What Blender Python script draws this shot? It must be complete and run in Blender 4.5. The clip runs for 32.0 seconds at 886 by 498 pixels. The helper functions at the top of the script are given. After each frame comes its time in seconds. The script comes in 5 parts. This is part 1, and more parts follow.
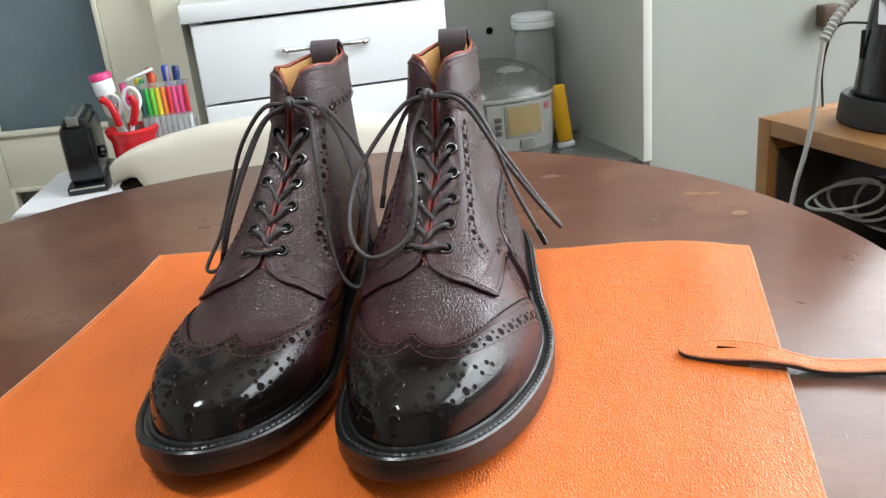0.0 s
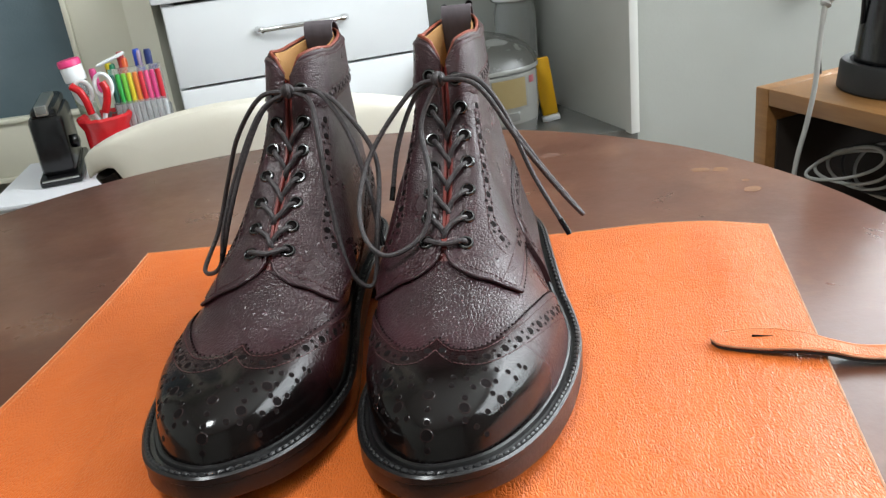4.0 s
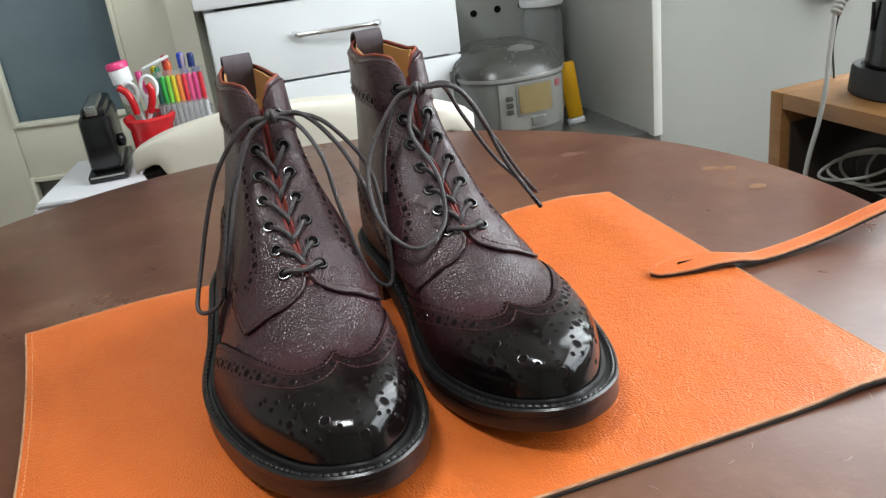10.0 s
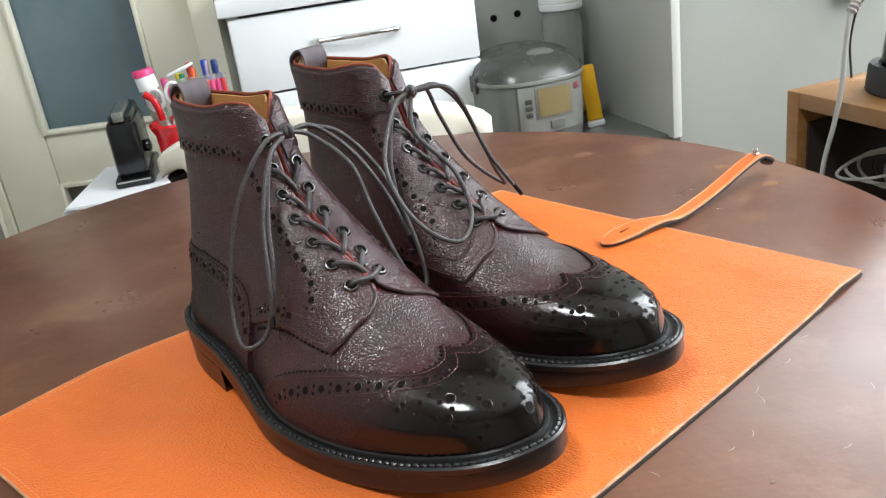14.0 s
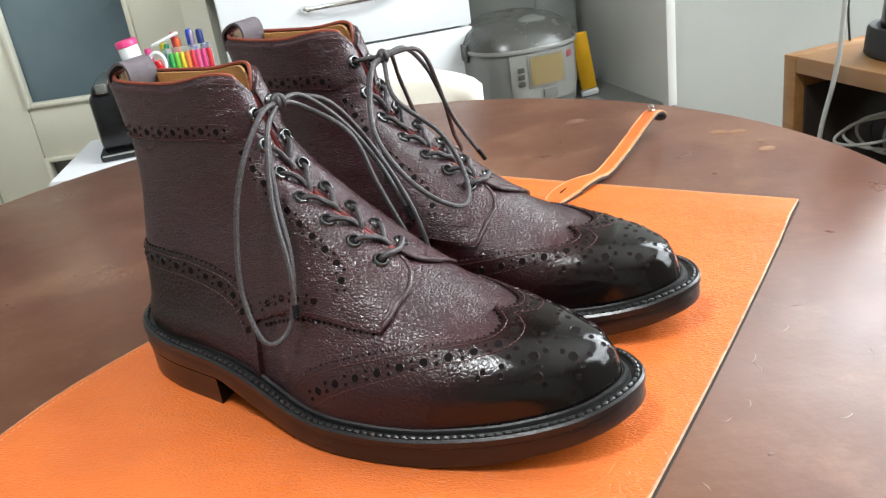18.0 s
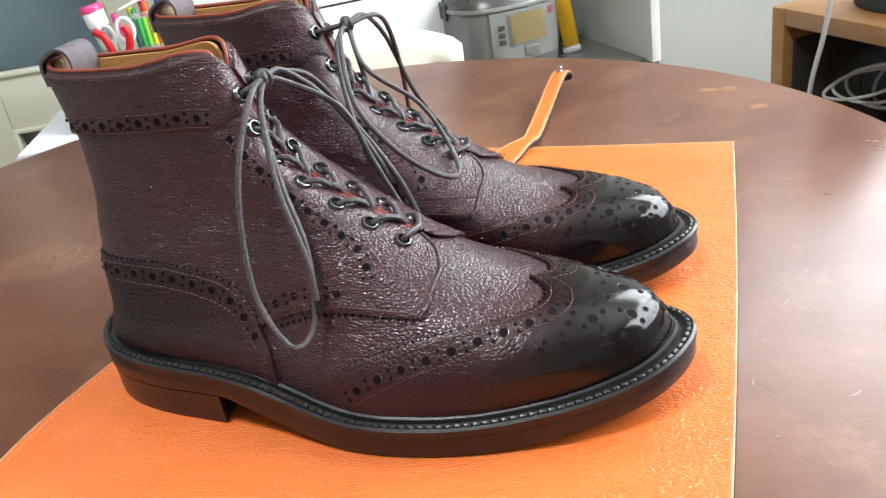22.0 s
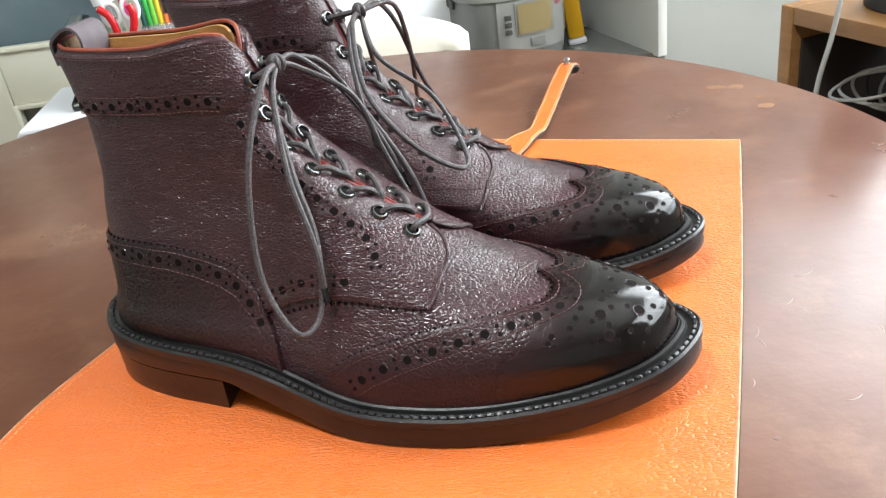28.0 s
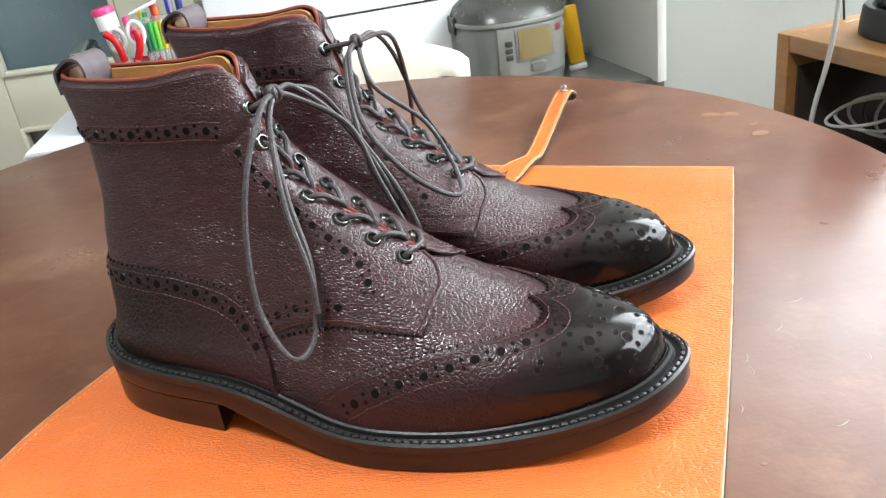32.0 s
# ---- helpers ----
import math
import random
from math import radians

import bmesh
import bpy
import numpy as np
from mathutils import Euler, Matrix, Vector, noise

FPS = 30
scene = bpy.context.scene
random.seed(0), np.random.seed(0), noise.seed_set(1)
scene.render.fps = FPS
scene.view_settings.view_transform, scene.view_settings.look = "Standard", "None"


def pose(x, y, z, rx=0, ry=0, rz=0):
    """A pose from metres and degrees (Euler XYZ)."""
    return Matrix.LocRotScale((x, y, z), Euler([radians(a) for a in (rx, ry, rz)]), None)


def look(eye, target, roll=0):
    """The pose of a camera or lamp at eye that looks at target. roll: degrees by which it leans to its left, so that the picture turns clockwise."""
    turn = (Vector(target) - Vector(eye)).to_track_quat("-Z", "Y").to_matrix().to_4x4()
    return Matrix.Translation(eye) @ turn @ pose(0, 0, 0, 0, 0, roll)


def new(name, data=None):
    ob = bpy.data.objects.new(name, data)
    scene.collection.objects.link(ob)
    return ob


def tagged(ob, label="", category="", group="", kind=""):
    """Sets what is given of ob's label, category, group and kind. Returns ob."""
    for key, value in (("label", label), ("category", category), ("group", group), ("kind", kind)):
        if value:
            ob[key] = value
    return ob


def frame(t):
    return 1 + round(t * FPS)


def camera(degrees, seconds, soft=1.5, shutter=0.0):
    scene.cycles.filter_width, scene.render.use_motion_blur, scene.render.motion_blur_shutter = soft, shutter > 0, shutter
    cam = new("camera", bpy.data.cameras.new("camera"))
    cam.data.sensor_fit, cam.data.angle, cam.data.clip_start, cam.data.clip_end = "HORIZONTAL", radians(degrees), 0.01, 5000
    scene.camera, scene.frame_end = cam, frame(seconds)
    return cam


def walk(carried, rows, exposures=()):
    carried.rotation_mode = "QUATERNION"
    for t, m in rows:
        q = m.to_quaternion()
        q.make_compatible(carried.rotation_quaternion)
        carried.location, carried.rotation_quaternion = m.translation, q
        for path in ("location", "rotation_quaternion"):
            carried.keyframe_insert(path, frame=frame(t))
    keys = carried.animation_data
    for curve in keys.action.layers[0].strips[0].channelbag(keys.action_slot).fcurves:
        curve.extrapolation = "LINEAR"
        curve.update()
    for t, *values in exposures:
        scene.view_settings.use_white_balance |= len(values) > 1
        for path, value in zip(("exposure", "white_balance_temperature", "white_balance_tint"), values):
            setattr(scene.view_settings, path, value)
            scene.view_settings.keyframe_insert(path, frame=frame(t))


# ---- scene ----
cam = camera(55.5, 32.0, soft=1.35)
# seconds, eye (x, y, z), yaw, pitch, roll in degrees
WALK = [
    (0, -0.0000, -0.4433, 0.9458, -1.377, -21.536, -5.564),
    (0.5, -0.0045, -0.4397, 0.9442, -2.353, -22.481, -5.759),
    (1, -0.0089, -0.4324, 0.9452, -2.623, -22.993, -6.035),
    (1.5, -0.0087, -0.4318, 0.9464, -2.790, -23.023, -6.296),
    (2, -0.0019, -0.4293, 0.9462, -3.061, -23.198, -6.942),
    (2.5, -0.0015, -0.4252, 0.9488, -3.871, -23.227, -7.148),
    (3, -0.0057, -0.4191, 0.9494, -3.555, -23.119, -7.442),
    (3.5, -0.0085, -0.4145, 0.9480, -3.640, -23.166, -6.993),
    (4, -0.0202, -0.4102, 0.9471, -2.992, -23.474, -6.922),
    (4.5, -0.0264, -0.4120, 0.9490, -2.081, -23.901, -6.771),
    (6.5, -0.0217, -0.4249, 0.9532, -2.696, -24.040, -6.527),
    (7, -0.0251, -0.4336, 0.9541, -2.289, -23.581, -6.554),
    (7.5, -0.0247, -0.4395, 0.9532, -1.742, -23.368, -6.460),
    (8, -0.0232, -0.4457, 0.9540, -1.492, -23.413, -6.650),
    (8.5, -0.0231, -0.4497, 0.9547, -1.340, -23.368, -6.722),
    (9, -0.0234, -0.4530, 0.9564, -1.221, -23.335, -6.817),
    (9.5, -0.0224, -0.4571, 0.9566, -1.064, -23.168, -6.951),
    (10, -0.0198, -0.4625, 0.9573, -0.883, -23.002, -7.155),
    (10.5, -0.0191, -0.4659, 0.9578, -0.734, -22.738, -7.205),
    (11, -0.0254, -0.4654, 0.9559, -0.140, -22.494, -6.953),
    (11.5, -0.0265, -0.4653, 0.9520, 0.530, -22.922, -6.739),
    (12, -0.0247, -0.4667, 0.9525, 0.932, -23.026, -6.928),
    (12.5, -0.0216, -0.4697, 0.9537, 1.188, -23.138, -7.189),
    (13, -0.0168, -0.4730, 0.9546, 1.198, -22.952, -7.633),
    (13.5, -0.0131, -0.4756, 0.9553, 1.136, -22.630, -8.046),
    (14, -0.0110, -0.4766, 0.9547, 0.943, -22.345, -8.049),
    (14.5, -0.0104, -0.4722, 0.9515, -0.190, -22.648, -7.253),
    (15, -0.0117, -0.4668, 0.9486, -0.234, -23.441, -6.762),
    (15.5, -0.0101, -0.4672, 0.9480, -0.249, -23.753, -6.927),
    (17.5, -0.0036, -0.4638, 0.9449, 0.221, -24.092, -8.421),
    (18, -0.0066, -0.4613, 0.9432, 0.857, -24.125, -8.503),
    (18.5, -0.0065, -0.4585, 0.9426, 1.073, -24.386, -8.510),
    (19, -0.0032, -0.4557, 0.9409, 1.292, -24.557, -8.763),
    (19.5, -0.0003, -0.4547, 0.9398, 1.549, -24.856, -9.101),
    (20, 0.0056, -0.4519, 0.9375, 1.408, -25.302, -9.553),
    (20.5, 0.0118, -0.4486, 0.9338, 0.889, -25.791, -10.016),
    (21, 0.0136, -0.4503, 0.9343, 0.296, -26.276, -10.022),
    (21.5, 0.0098, -0.4456, 0.9337, -0.228, -26.550, -9.786),
    (22, -0.0054, -0.4353, 0.9405, 0.117, -27.011, -9.647),
    (22.5, -0.0158, -0.4285, 0.9420, 1.019, -26.830, -9.567),
    (23, -0.0238, -0.4263, 0.9433, 0.222, -26.962, -8.451),
    (23.5, -0.0268, -0.4378, 0.9492, -0.116, -25.045, -7.271),
    (24, -0.0245, -0.4334, 0.9438, -0.155, -25.701, -6.870),
    (24.5, -0.0213, -0.4334, 0.9435, -0.070, -26.458, -6.855),
    (25, -0.0206, -0.4332, 0.9436, -0.258, -26.669, -7.038),
    (25.5, -0.0187, -0.4331, 0.9432, -0.107, -26.733, -7.773),
    (27.5, -0.0101, -0.4342, 0.9414, -0.200, -26.571, -7.693),
    (28, -0.0088, -0.4333, 0.9420, 0.054, -27.848, -7.949),
    (28.5, -0.0092, -0.4375, 0.9432, 0.240, -27.922, -8.317),
    (29, -0.0064, -0.4389, 0.9432, 0.048, -28.253, -8.215),
    (29.5, -0.0059, -0.4383, 0.9459, -0.253, -27.420, -7.952),
    (30, -0.0062, -0.4398, 0.9472, -0.581, -26.876, -7.584),
    (30.5, -0.0058, -0.4387, 0.9465, -0.313, -26.645, -7.624),
    (31, -0.0037, -0.4379, 0.9463, -0.098, -26.570, -7.691),
    (31.5, -0.0032, -0.4397, 0.9466, -0.033, -26.451, -7.770),
    (32, -0.0036, -0.4391, 0.9466, 0.115, -26.350, -7.742),
]
walk(cam, [(t, pose(x, y, z, 90 + pitch, 0, yaw) @ pose(0, 0, 0, 0, 0, roll)) for t, x, y, z, yaw, pitch, roll in WALK],
     exposures=[(0, -0.12), (1, -0.20), (4, -0.22), (7, -0.33), (9, -0.36), (11, -0.22), (13, -0.05), (19, 0.20), (23, 0.40), (32, 0.36)])

# ---- light ----
TOP = 0.70  # height of the table top
world = bpy.data.worlds.new("world")
scene.world = world
world.use_nodes = True
sky = world.node_tree.nodes.new("ShaderNodeTexSky")
sky.sky_type, sky.sun_disc = "NISHITA", False
sky.sun_elevation, sky.sun_rotation = radians(40), radians(100)
world.node_tree.links.new(sky.outputs[0], world.node_tree.nodes["Background"].inputs[0])
world.node_tree.nodes["Background"].inputs[1].default_value = 0.08


def area_light(name, eye, target, sx, sy, power, color):
    data = bpy.data.lights.new(name, "AREA")
    data.shape, data.size, data.size_y, data.energy, data.color = "RECTANGLE", sx, sy, power, color
    ob = new(name, data)
    ob.matrix_world = look(eye, target)
    return ob


area_light("window_daylight_north", (1.20, 1.02, 1.41), (0.90, 0.0, 1.1), 0.64, 1.50, 31, (0.90, 0.965, 1.0))
area_light("window_daylight_east", (1.59, 0.12, 1.55), (0.4, 0.10, 1.15), 1.48, 1.32, 62, (0.90, 0.965, 1.0))
area_light("ceiling_lamp_light", (-0.42, -0.38, 2.29), (-0.42, -0.38, 0.0), 0.34, 0.34, 22, (0.93, 0.98, 1.0))


# ---- materials ----
def material(name, color, rough=0.5, metal=0.0, spec=0.5):
    m = bpy.data.materials.new(name)
    m.use_nodes = True
    b = m.node_tree.nodes["Principled BSDF"]
    b.inputs["Base Color"].default_value = (*color, 1)
    b.inputs["Roughness"].default_value = rough
    b.inputs["Metallic"].default_value = metal
    b.inputs["Specular IOR Level"].default_value = spec
    return m


def node(m, kind, **values):
    n = m.node_tree.nodes.new(kind)
    for k, v in values.items():
        n.inputs[k].default_value = v
    return n


def link(m, a, b):
    m.node_tree.links.new(a, b)


def coords(m, scale=(1, 1, 1)):
    c = node(m, "ShaderNodeTexCoord")
    p = node(m, "ShaderNodeMapping")
    p.inputs["Scale"].default_value = scale
    link(m, c.outputs["Object"], p.inputs["Vector"])
    return p.outputs["Vector"]


def ramp(m, source, stops):
    r = node(m, "ShaderNodeValToRGB")
    e = r.color_ramp.elements
    e[0].position, e[0].color = stops[0][0], (*stops[0][1], 1)
    e[1].position, e[1].color = stops[-1][0], (*stops[-1][1], 1)
    for pos, col in stops[1:-1]:
        x = e.new(pos)
        x.color = (*col, 1)
    link(m, source, r.inputs["Fac"])
    return r.outputs["Color"]


def noise_tex(m, vec, scale, detail=4.0, rough=0.55):
    n = node(m, "ShaderNodeTexNoise", Scale=scale, Detail=detail, Roughness=rough)
    link(m, vec, n.inputs["Vector"])
    return n.outputs["Fac"]


def mixed(m, fac, a, b, blend="MIX"):
    x = node(m, "ShaderNodeMix")
    x.data_type, x.blend_type = "RGBA", blend
    for value, i in ((fac, 0), (a, 6), (b, 7)):
        if hasattr(value, "is_linked"):
            link(m, value, x.inputs[i])
        else:
            x.inputs[i].default_value = value if i == 0 else (*value, 1)
    return x.outputs[2]


def maths(m, op, a, b=0.0):
    n = node(m, "ShaderNodeMath")
    n.operation = op
    for i, v in enumerate((a, b)):
        if hasattr(v, "is_linked"):
            link(m, v, n.inputs[i])
        else:
            n.inputs[i].default_value = v
    return n.outputs[0]


def bsdf(m):
    return m.node_tree.nodes["Principled BSDF"]


def relief(m, height, strength, distance):
    b = node(m, "ShaderNodeBump", Strength=strength, Distance=distance)
    link(m, height, b.inputs["Height"])
    old = bsdf(m).inputs["Normal"]
    if old.is_linked:
        link(m, old.links[0].from_socket, b.inputs["Normal"])
    link(m, b.outputs["Normal"], old)


def grained(name, color, color2, rough, grain, depth, spec=0.5, big=9.0, stretch=(1, 1, 1)):
    """A surface with colour drift at a large scale and fine relief at a small one."""
    m = material(name, color, rough, 0, spec)
    v = coords(m, stretch)
    c = ramp(m, noise_tex(m, v, big, 5), [(0.32, color), (0.68, color2)])
    link(m, c, bsdf(m).inputs["Base Color"])
    r = maths(m, "MULTIPLY_ADD", noise_tex(m, v, big * 6, 3), 0.10)
    m.node_tree.nodes[-1].inputs[2].default_value = rough - 0.05
    link(m, r, bsdf(m).inputs["Roughness"])
    relief(m, noise_tex(m, v, grain, 3), 0.5, depth)
    return m


def leather(name, color, color2, rough, cell, depth, spec=0.5, stretch=(1, 1, 1), polish=0.0):
    """Pebbled hide: raised pebbles between creases, with finer pores and broad slack wrinkles."""
    m = material(name, color, rough, 0, spec)
    v = coords(m, stretch)
    warp = node(m, "ShaderNodeTexNoise", Scale=cell * 0.30, Detail=4.0)
    link(m, v, warp.inputs["Vector"])
    add = node(m, "ShaderNodeMixRGB", Fac=1.0)
    add.blend_type = "ADD"
    shift = node(m, "ShaderNodeVectorMath")
    shift.operation = "SCALE"
    shift.inputs["Scale"].default_value = 1.6 / cell
    link(m, warp.outputs["Color"], shift.inputs[0])
    link(m, v, add.inputs[1])
    link(m, shift.outputs[0], add.inputs[2])
    vor = node(m, "ShaderNodeTexVoronoi", Scale=cell)
    vor.feature = "DISTANCE_TO_EDGE"
    link(m, add.outputs[0], vor.inputs["Vector"])
    crease = ramp(m, vor.outputs["Distance"], [(0.0, (0, 0, 0)), (0.12, (0.55, 0.55, 0.55)), (0.38, (1, 1, 1))])
    uneven = noise_tex(m, v, cell * 0.16, 3, 0.5)
    fine = noise_tex(m, v, cell * 1.6, 4, 0.6)
    h = mixed(m, 0.15, mixed(m, uneven, (0.75, 0.75, 0.75), crease), fine)
    c = ramp(m, noise_tex(m, v, 22, 5), [(0.3, color), (0.7, color2)])
    link(m, c, bsdf(m).inputs["Base Color"])
    r = maths(m, "MULTIPLY_ADD", noise_tex(m, v, 40, 3), 0.20)
    m.node_tree.nodes[-1].inputs[2].default_value = rough - 0.10
    link(m, r, bsdf(m).inputs["Roughness"])
    relief(m, noise_tex(m, coords(m, (1.0, 1.0, 2.6)), cell * 0.20, 4), 0.55, depth * 3.4)
    relief(m, h, 1.0, depth * 1.6)
    if polish:
        b = bsdf(m)
        b.inputs["Coat Weight"].default_value, b.inputs["Coat Roughness"].default_value = polish, 0.17
        link(m, b.inputs["Normal"].links[0].from_socket, b.inputs["Coat Normal"])
    return m


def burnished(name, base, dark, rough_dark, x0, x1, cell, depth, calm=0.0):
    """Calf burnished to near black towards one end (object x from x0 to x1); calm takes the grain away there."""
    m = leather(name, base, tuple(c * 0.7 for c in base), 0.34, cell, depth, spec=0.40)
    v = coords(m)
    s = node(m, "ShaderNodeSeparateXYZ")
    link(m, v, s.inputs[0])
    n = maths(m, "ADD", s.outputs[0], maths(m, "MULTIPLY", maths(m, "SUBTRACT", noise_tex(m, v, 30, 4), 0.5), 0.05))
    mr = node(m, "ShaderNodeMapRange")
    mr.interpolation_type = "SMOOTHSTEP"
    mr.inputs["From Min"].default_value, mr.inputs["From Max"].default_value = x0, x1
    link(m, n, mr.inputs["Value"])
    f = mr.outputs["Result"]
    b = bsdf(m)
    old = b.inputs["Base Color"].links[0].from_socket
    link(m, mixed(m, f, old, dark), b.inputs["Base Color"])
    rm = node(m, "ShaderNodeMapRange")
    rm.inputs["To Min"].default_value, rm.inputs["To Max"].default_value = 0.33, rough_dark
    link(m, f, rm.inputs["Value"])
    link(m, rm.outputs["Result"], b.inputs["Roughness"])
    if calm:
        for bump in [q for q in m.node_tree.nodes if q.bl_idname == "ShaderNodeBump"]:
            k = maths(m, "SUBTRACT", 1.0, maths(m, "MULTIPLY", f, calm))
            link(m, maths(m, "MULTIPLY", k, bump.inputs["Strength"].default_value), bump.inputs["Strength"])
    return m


BURG, BURG2 = (0.038, 0.0082, 0.0126), (0.021, 0.0056, 0.0086)
M = {
    "upper": leather("burgundy_grain_leather", BURG, BURG2, 0.30, 560, 0.00029, spec=0.45, stretch=(0.75, 1, 1.35), polish=0.35),
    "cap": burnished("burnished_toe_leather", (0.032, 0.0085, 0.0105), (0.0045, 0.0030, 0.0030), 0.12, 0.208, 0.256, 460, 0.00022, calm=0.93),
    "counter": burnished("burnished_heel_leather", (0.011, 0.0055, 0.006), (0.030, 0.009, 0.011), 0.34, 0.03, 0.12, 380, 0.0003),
    "lining": leather("tan_lining_leather", (0.50, 0.27, 0.10), (0.42, 0.21, 0.07), 0.5, 500, 0.0002),
    "rim_edge": grained("orange_red_cut_edge", (0.26, 0.052, 0.022), (0.17, 0.030, 0.015), 0.55, 900, 0.0002, big=90),
    "binding": grained("red_raw_edge", (0.20, 0.022, 0.013), (0.12, 0.013, 0.010), 0.45, 900, 0.0002, big=60),
    "tongue": leather("dark_red_tongue_leather", (0.13, 0.016, 0.012), (0.08, 0.010, 0.009), 0.4, 360, 0.0004),
    "tab": grained("grey_brown_webbing", (0.10, 0.08, 0.09), (0.08, 0.064, 0.072), 0.7, 1800, 0.0003, big=80, stretch=(1, 4, 1)),
    "lace": grained("waxed_cotton_lace", (0.080, 0.066, 0.069), (0.014, 0.011, 0.012), 0.52, 1000, 0.0008, big=900),
    "thread": material("dark_waxed_thread", (0.070, 0.022, 0.023), 0.5),
    "welt_thread": grained("dark_grey_waxed_thread", (0.022, 0.021, 0.022), (0.011, 0.0105, 0.011), 0.36, 900, 0.0002, big=200),
    # shade inside holes, slits and notches, put into a near-black colour
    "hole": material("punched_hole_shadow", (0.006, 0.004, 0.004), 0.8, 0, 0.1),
    "rim": material("polished_punch_edge", (0.022, 0.008, 0.008), 0.22),
    "eyelet": material("gunmetal_eyelet", (0.12, 0.12, 0.12), 0.26, 1.0),
    "sole": grained("dark_rubber_sole_edge", (0.018, 0.0115, 0.011), (0.013, 0.009, 0.0085), 0.34, 500, 0.0003, big=50),
    "welt": grained("black_storm_welt", (0.011, 0.010, 0.0105), (0.007, 0.0065, 0.007), 0.30, 700, 0.0002, big=60),
    "mat": leather("orange_grain_leather", (0.68, 0.152, 0.026), (0.60, 0.126, 0.020), 0.36, 520, 0.00034, stretch=(1.35, 0.55, 1)),
    "mat_thread": material("pale_orange_thread", (0.76, 0.36, 0.17), 0.6),
    "mat_back": grained("dark_suede_back", (0.03, 0.024, 0.022), (0.022, 0.018, 0.016), 0.9, 900, 0.0003),
    "mat_edge": grained("pale_cut_leather_edge", (0.55, 0.30, 0.17), (0.35, 0.16, 0.08), 0.7, 1200, 0.0003, big=150),
    "white": grained("white_melamine", (0.80, 0.82, 0.83), (0.76, 0.78, 0.80), 0.38, 120, 0.0001, big=3),
    "pale_board": grained("off_white_board", (0.57, 0.575, 0.54), (0.52, 0.525, 0.49), 0.55, 140, 0.0002, big=4),
    "chrome": material("chrome", (0.75, 0.75, 0.75), 0.18, 1.0),
    "cream_paint": grained("cream_painted_wood", (0.78, 0.75, 0.63), (0.72, 0.70, 0.58), 0.5, 90, 0.0003, big=4),
    "wall": grained("pale_wallpaper", (0.350, 0.358, 0.328), (0.315, 0.323, 0.294), 0.75, 160, 0.0005, big=3),
    "glass": grained("frosted_blue_glass", (0.15, 0.20, 0.225), (0.10, 0.145, 0.17), 0.30, 240, 0.0012, big=5),
    "vinyl": grained("cream_vinyl", (0.80, 0.76, 0.66), (0.76, 0.71, 0.60), 0.35, 500, 0.0003, big=7),
    "black": grained("black_plastic", (0.006, 0.006, 0.007), (0.008, 0.008, 0.009), 0.22, 400, 0.0001),
    "rubber": grained("matt_black_rubber", (0.009, 0.009, 0.010), (0.012, 0.012, 0.013), 0.55, 400, 0.0002),
    "red": grained("glossy_red_plastic", (0.55, 0.012, 0.018), (0.48, 0.01, 0.015), 0.22, 200, 0.0001),
    "pink": material("pink_plastic", (0.75, 0.05, 0.20), 0.35),
    "paper": grained("white_paper", (0.80, 0.81, 0.84), (0.76, 0.77, 0.81), 0.7, 300, 0.0001),
    "steel": material("brushed_steel", (0.55, 0.55, 0.53), 0.32, 1.0),
    "silver_trim": grained("bright_silver_lacquer", (0.215, 0.215, 0.198), (0.175, 0.175, 0.162), 0.16, 300, 0.0001),
    "silver": grained("silver_grey_plastic", (0.150, 0.152, 0.142), (0.125, 0.127, 0.118), 0.22, 300, 0.0001),
    "silver_dark": grained("dark_silver_plastic", (0.060, 0.060, 0.053), (0.050, 0.050, 0.045), 0.26, 300, 0.0001),
    "panel": material("pale_control_panel", (0.17, 0.172, 0.160), 0.14),
    "dull_red": material("dull_red_print", (0.22, 0.05, 0.06), 0.4),
    "lcd": material("greenish_display", (0.20, 0.155, 0.075), 0.12),
    "yellow": grained("yellow_plastic", (0.80, 0.44, 0.01), (0.74, 0.39, 0.01), 0.4, 300, 0.0001),
    "wood": grained("oak_laminate", (0.29, 0.140, 0.045), (0.22, 0.10, 0.031), 0.42, 260, 0.0002, big=14, stretch=(1, 9, 9)),
    "cable": material("grey_cable", (0.42, 0.42, 0.40), 0.45),
    "cable_black": material("black_cable", (0.012, 0.012, 0.013), 0.4),
    "floor": grained("brown_floorboards", (0.16, 0.085, 0.045), (0.12, 0.06, 0.03), 0.45, 120, 0.0003, big=6, stretch=(1, 6, 1)),
    "plaster": grained("white_ceiling_plaster", (0.75, 0.75, 0.72), (0.70, 0.70, 0.67), 0.85, 120, 0.0006, big=3),
    "clear": material("clear_plastic", (0.88, 0.9, 0.9), 0.12),
}
bsdf(M["clear"]).inputs["Transmission Weight"].default_value = 0.85


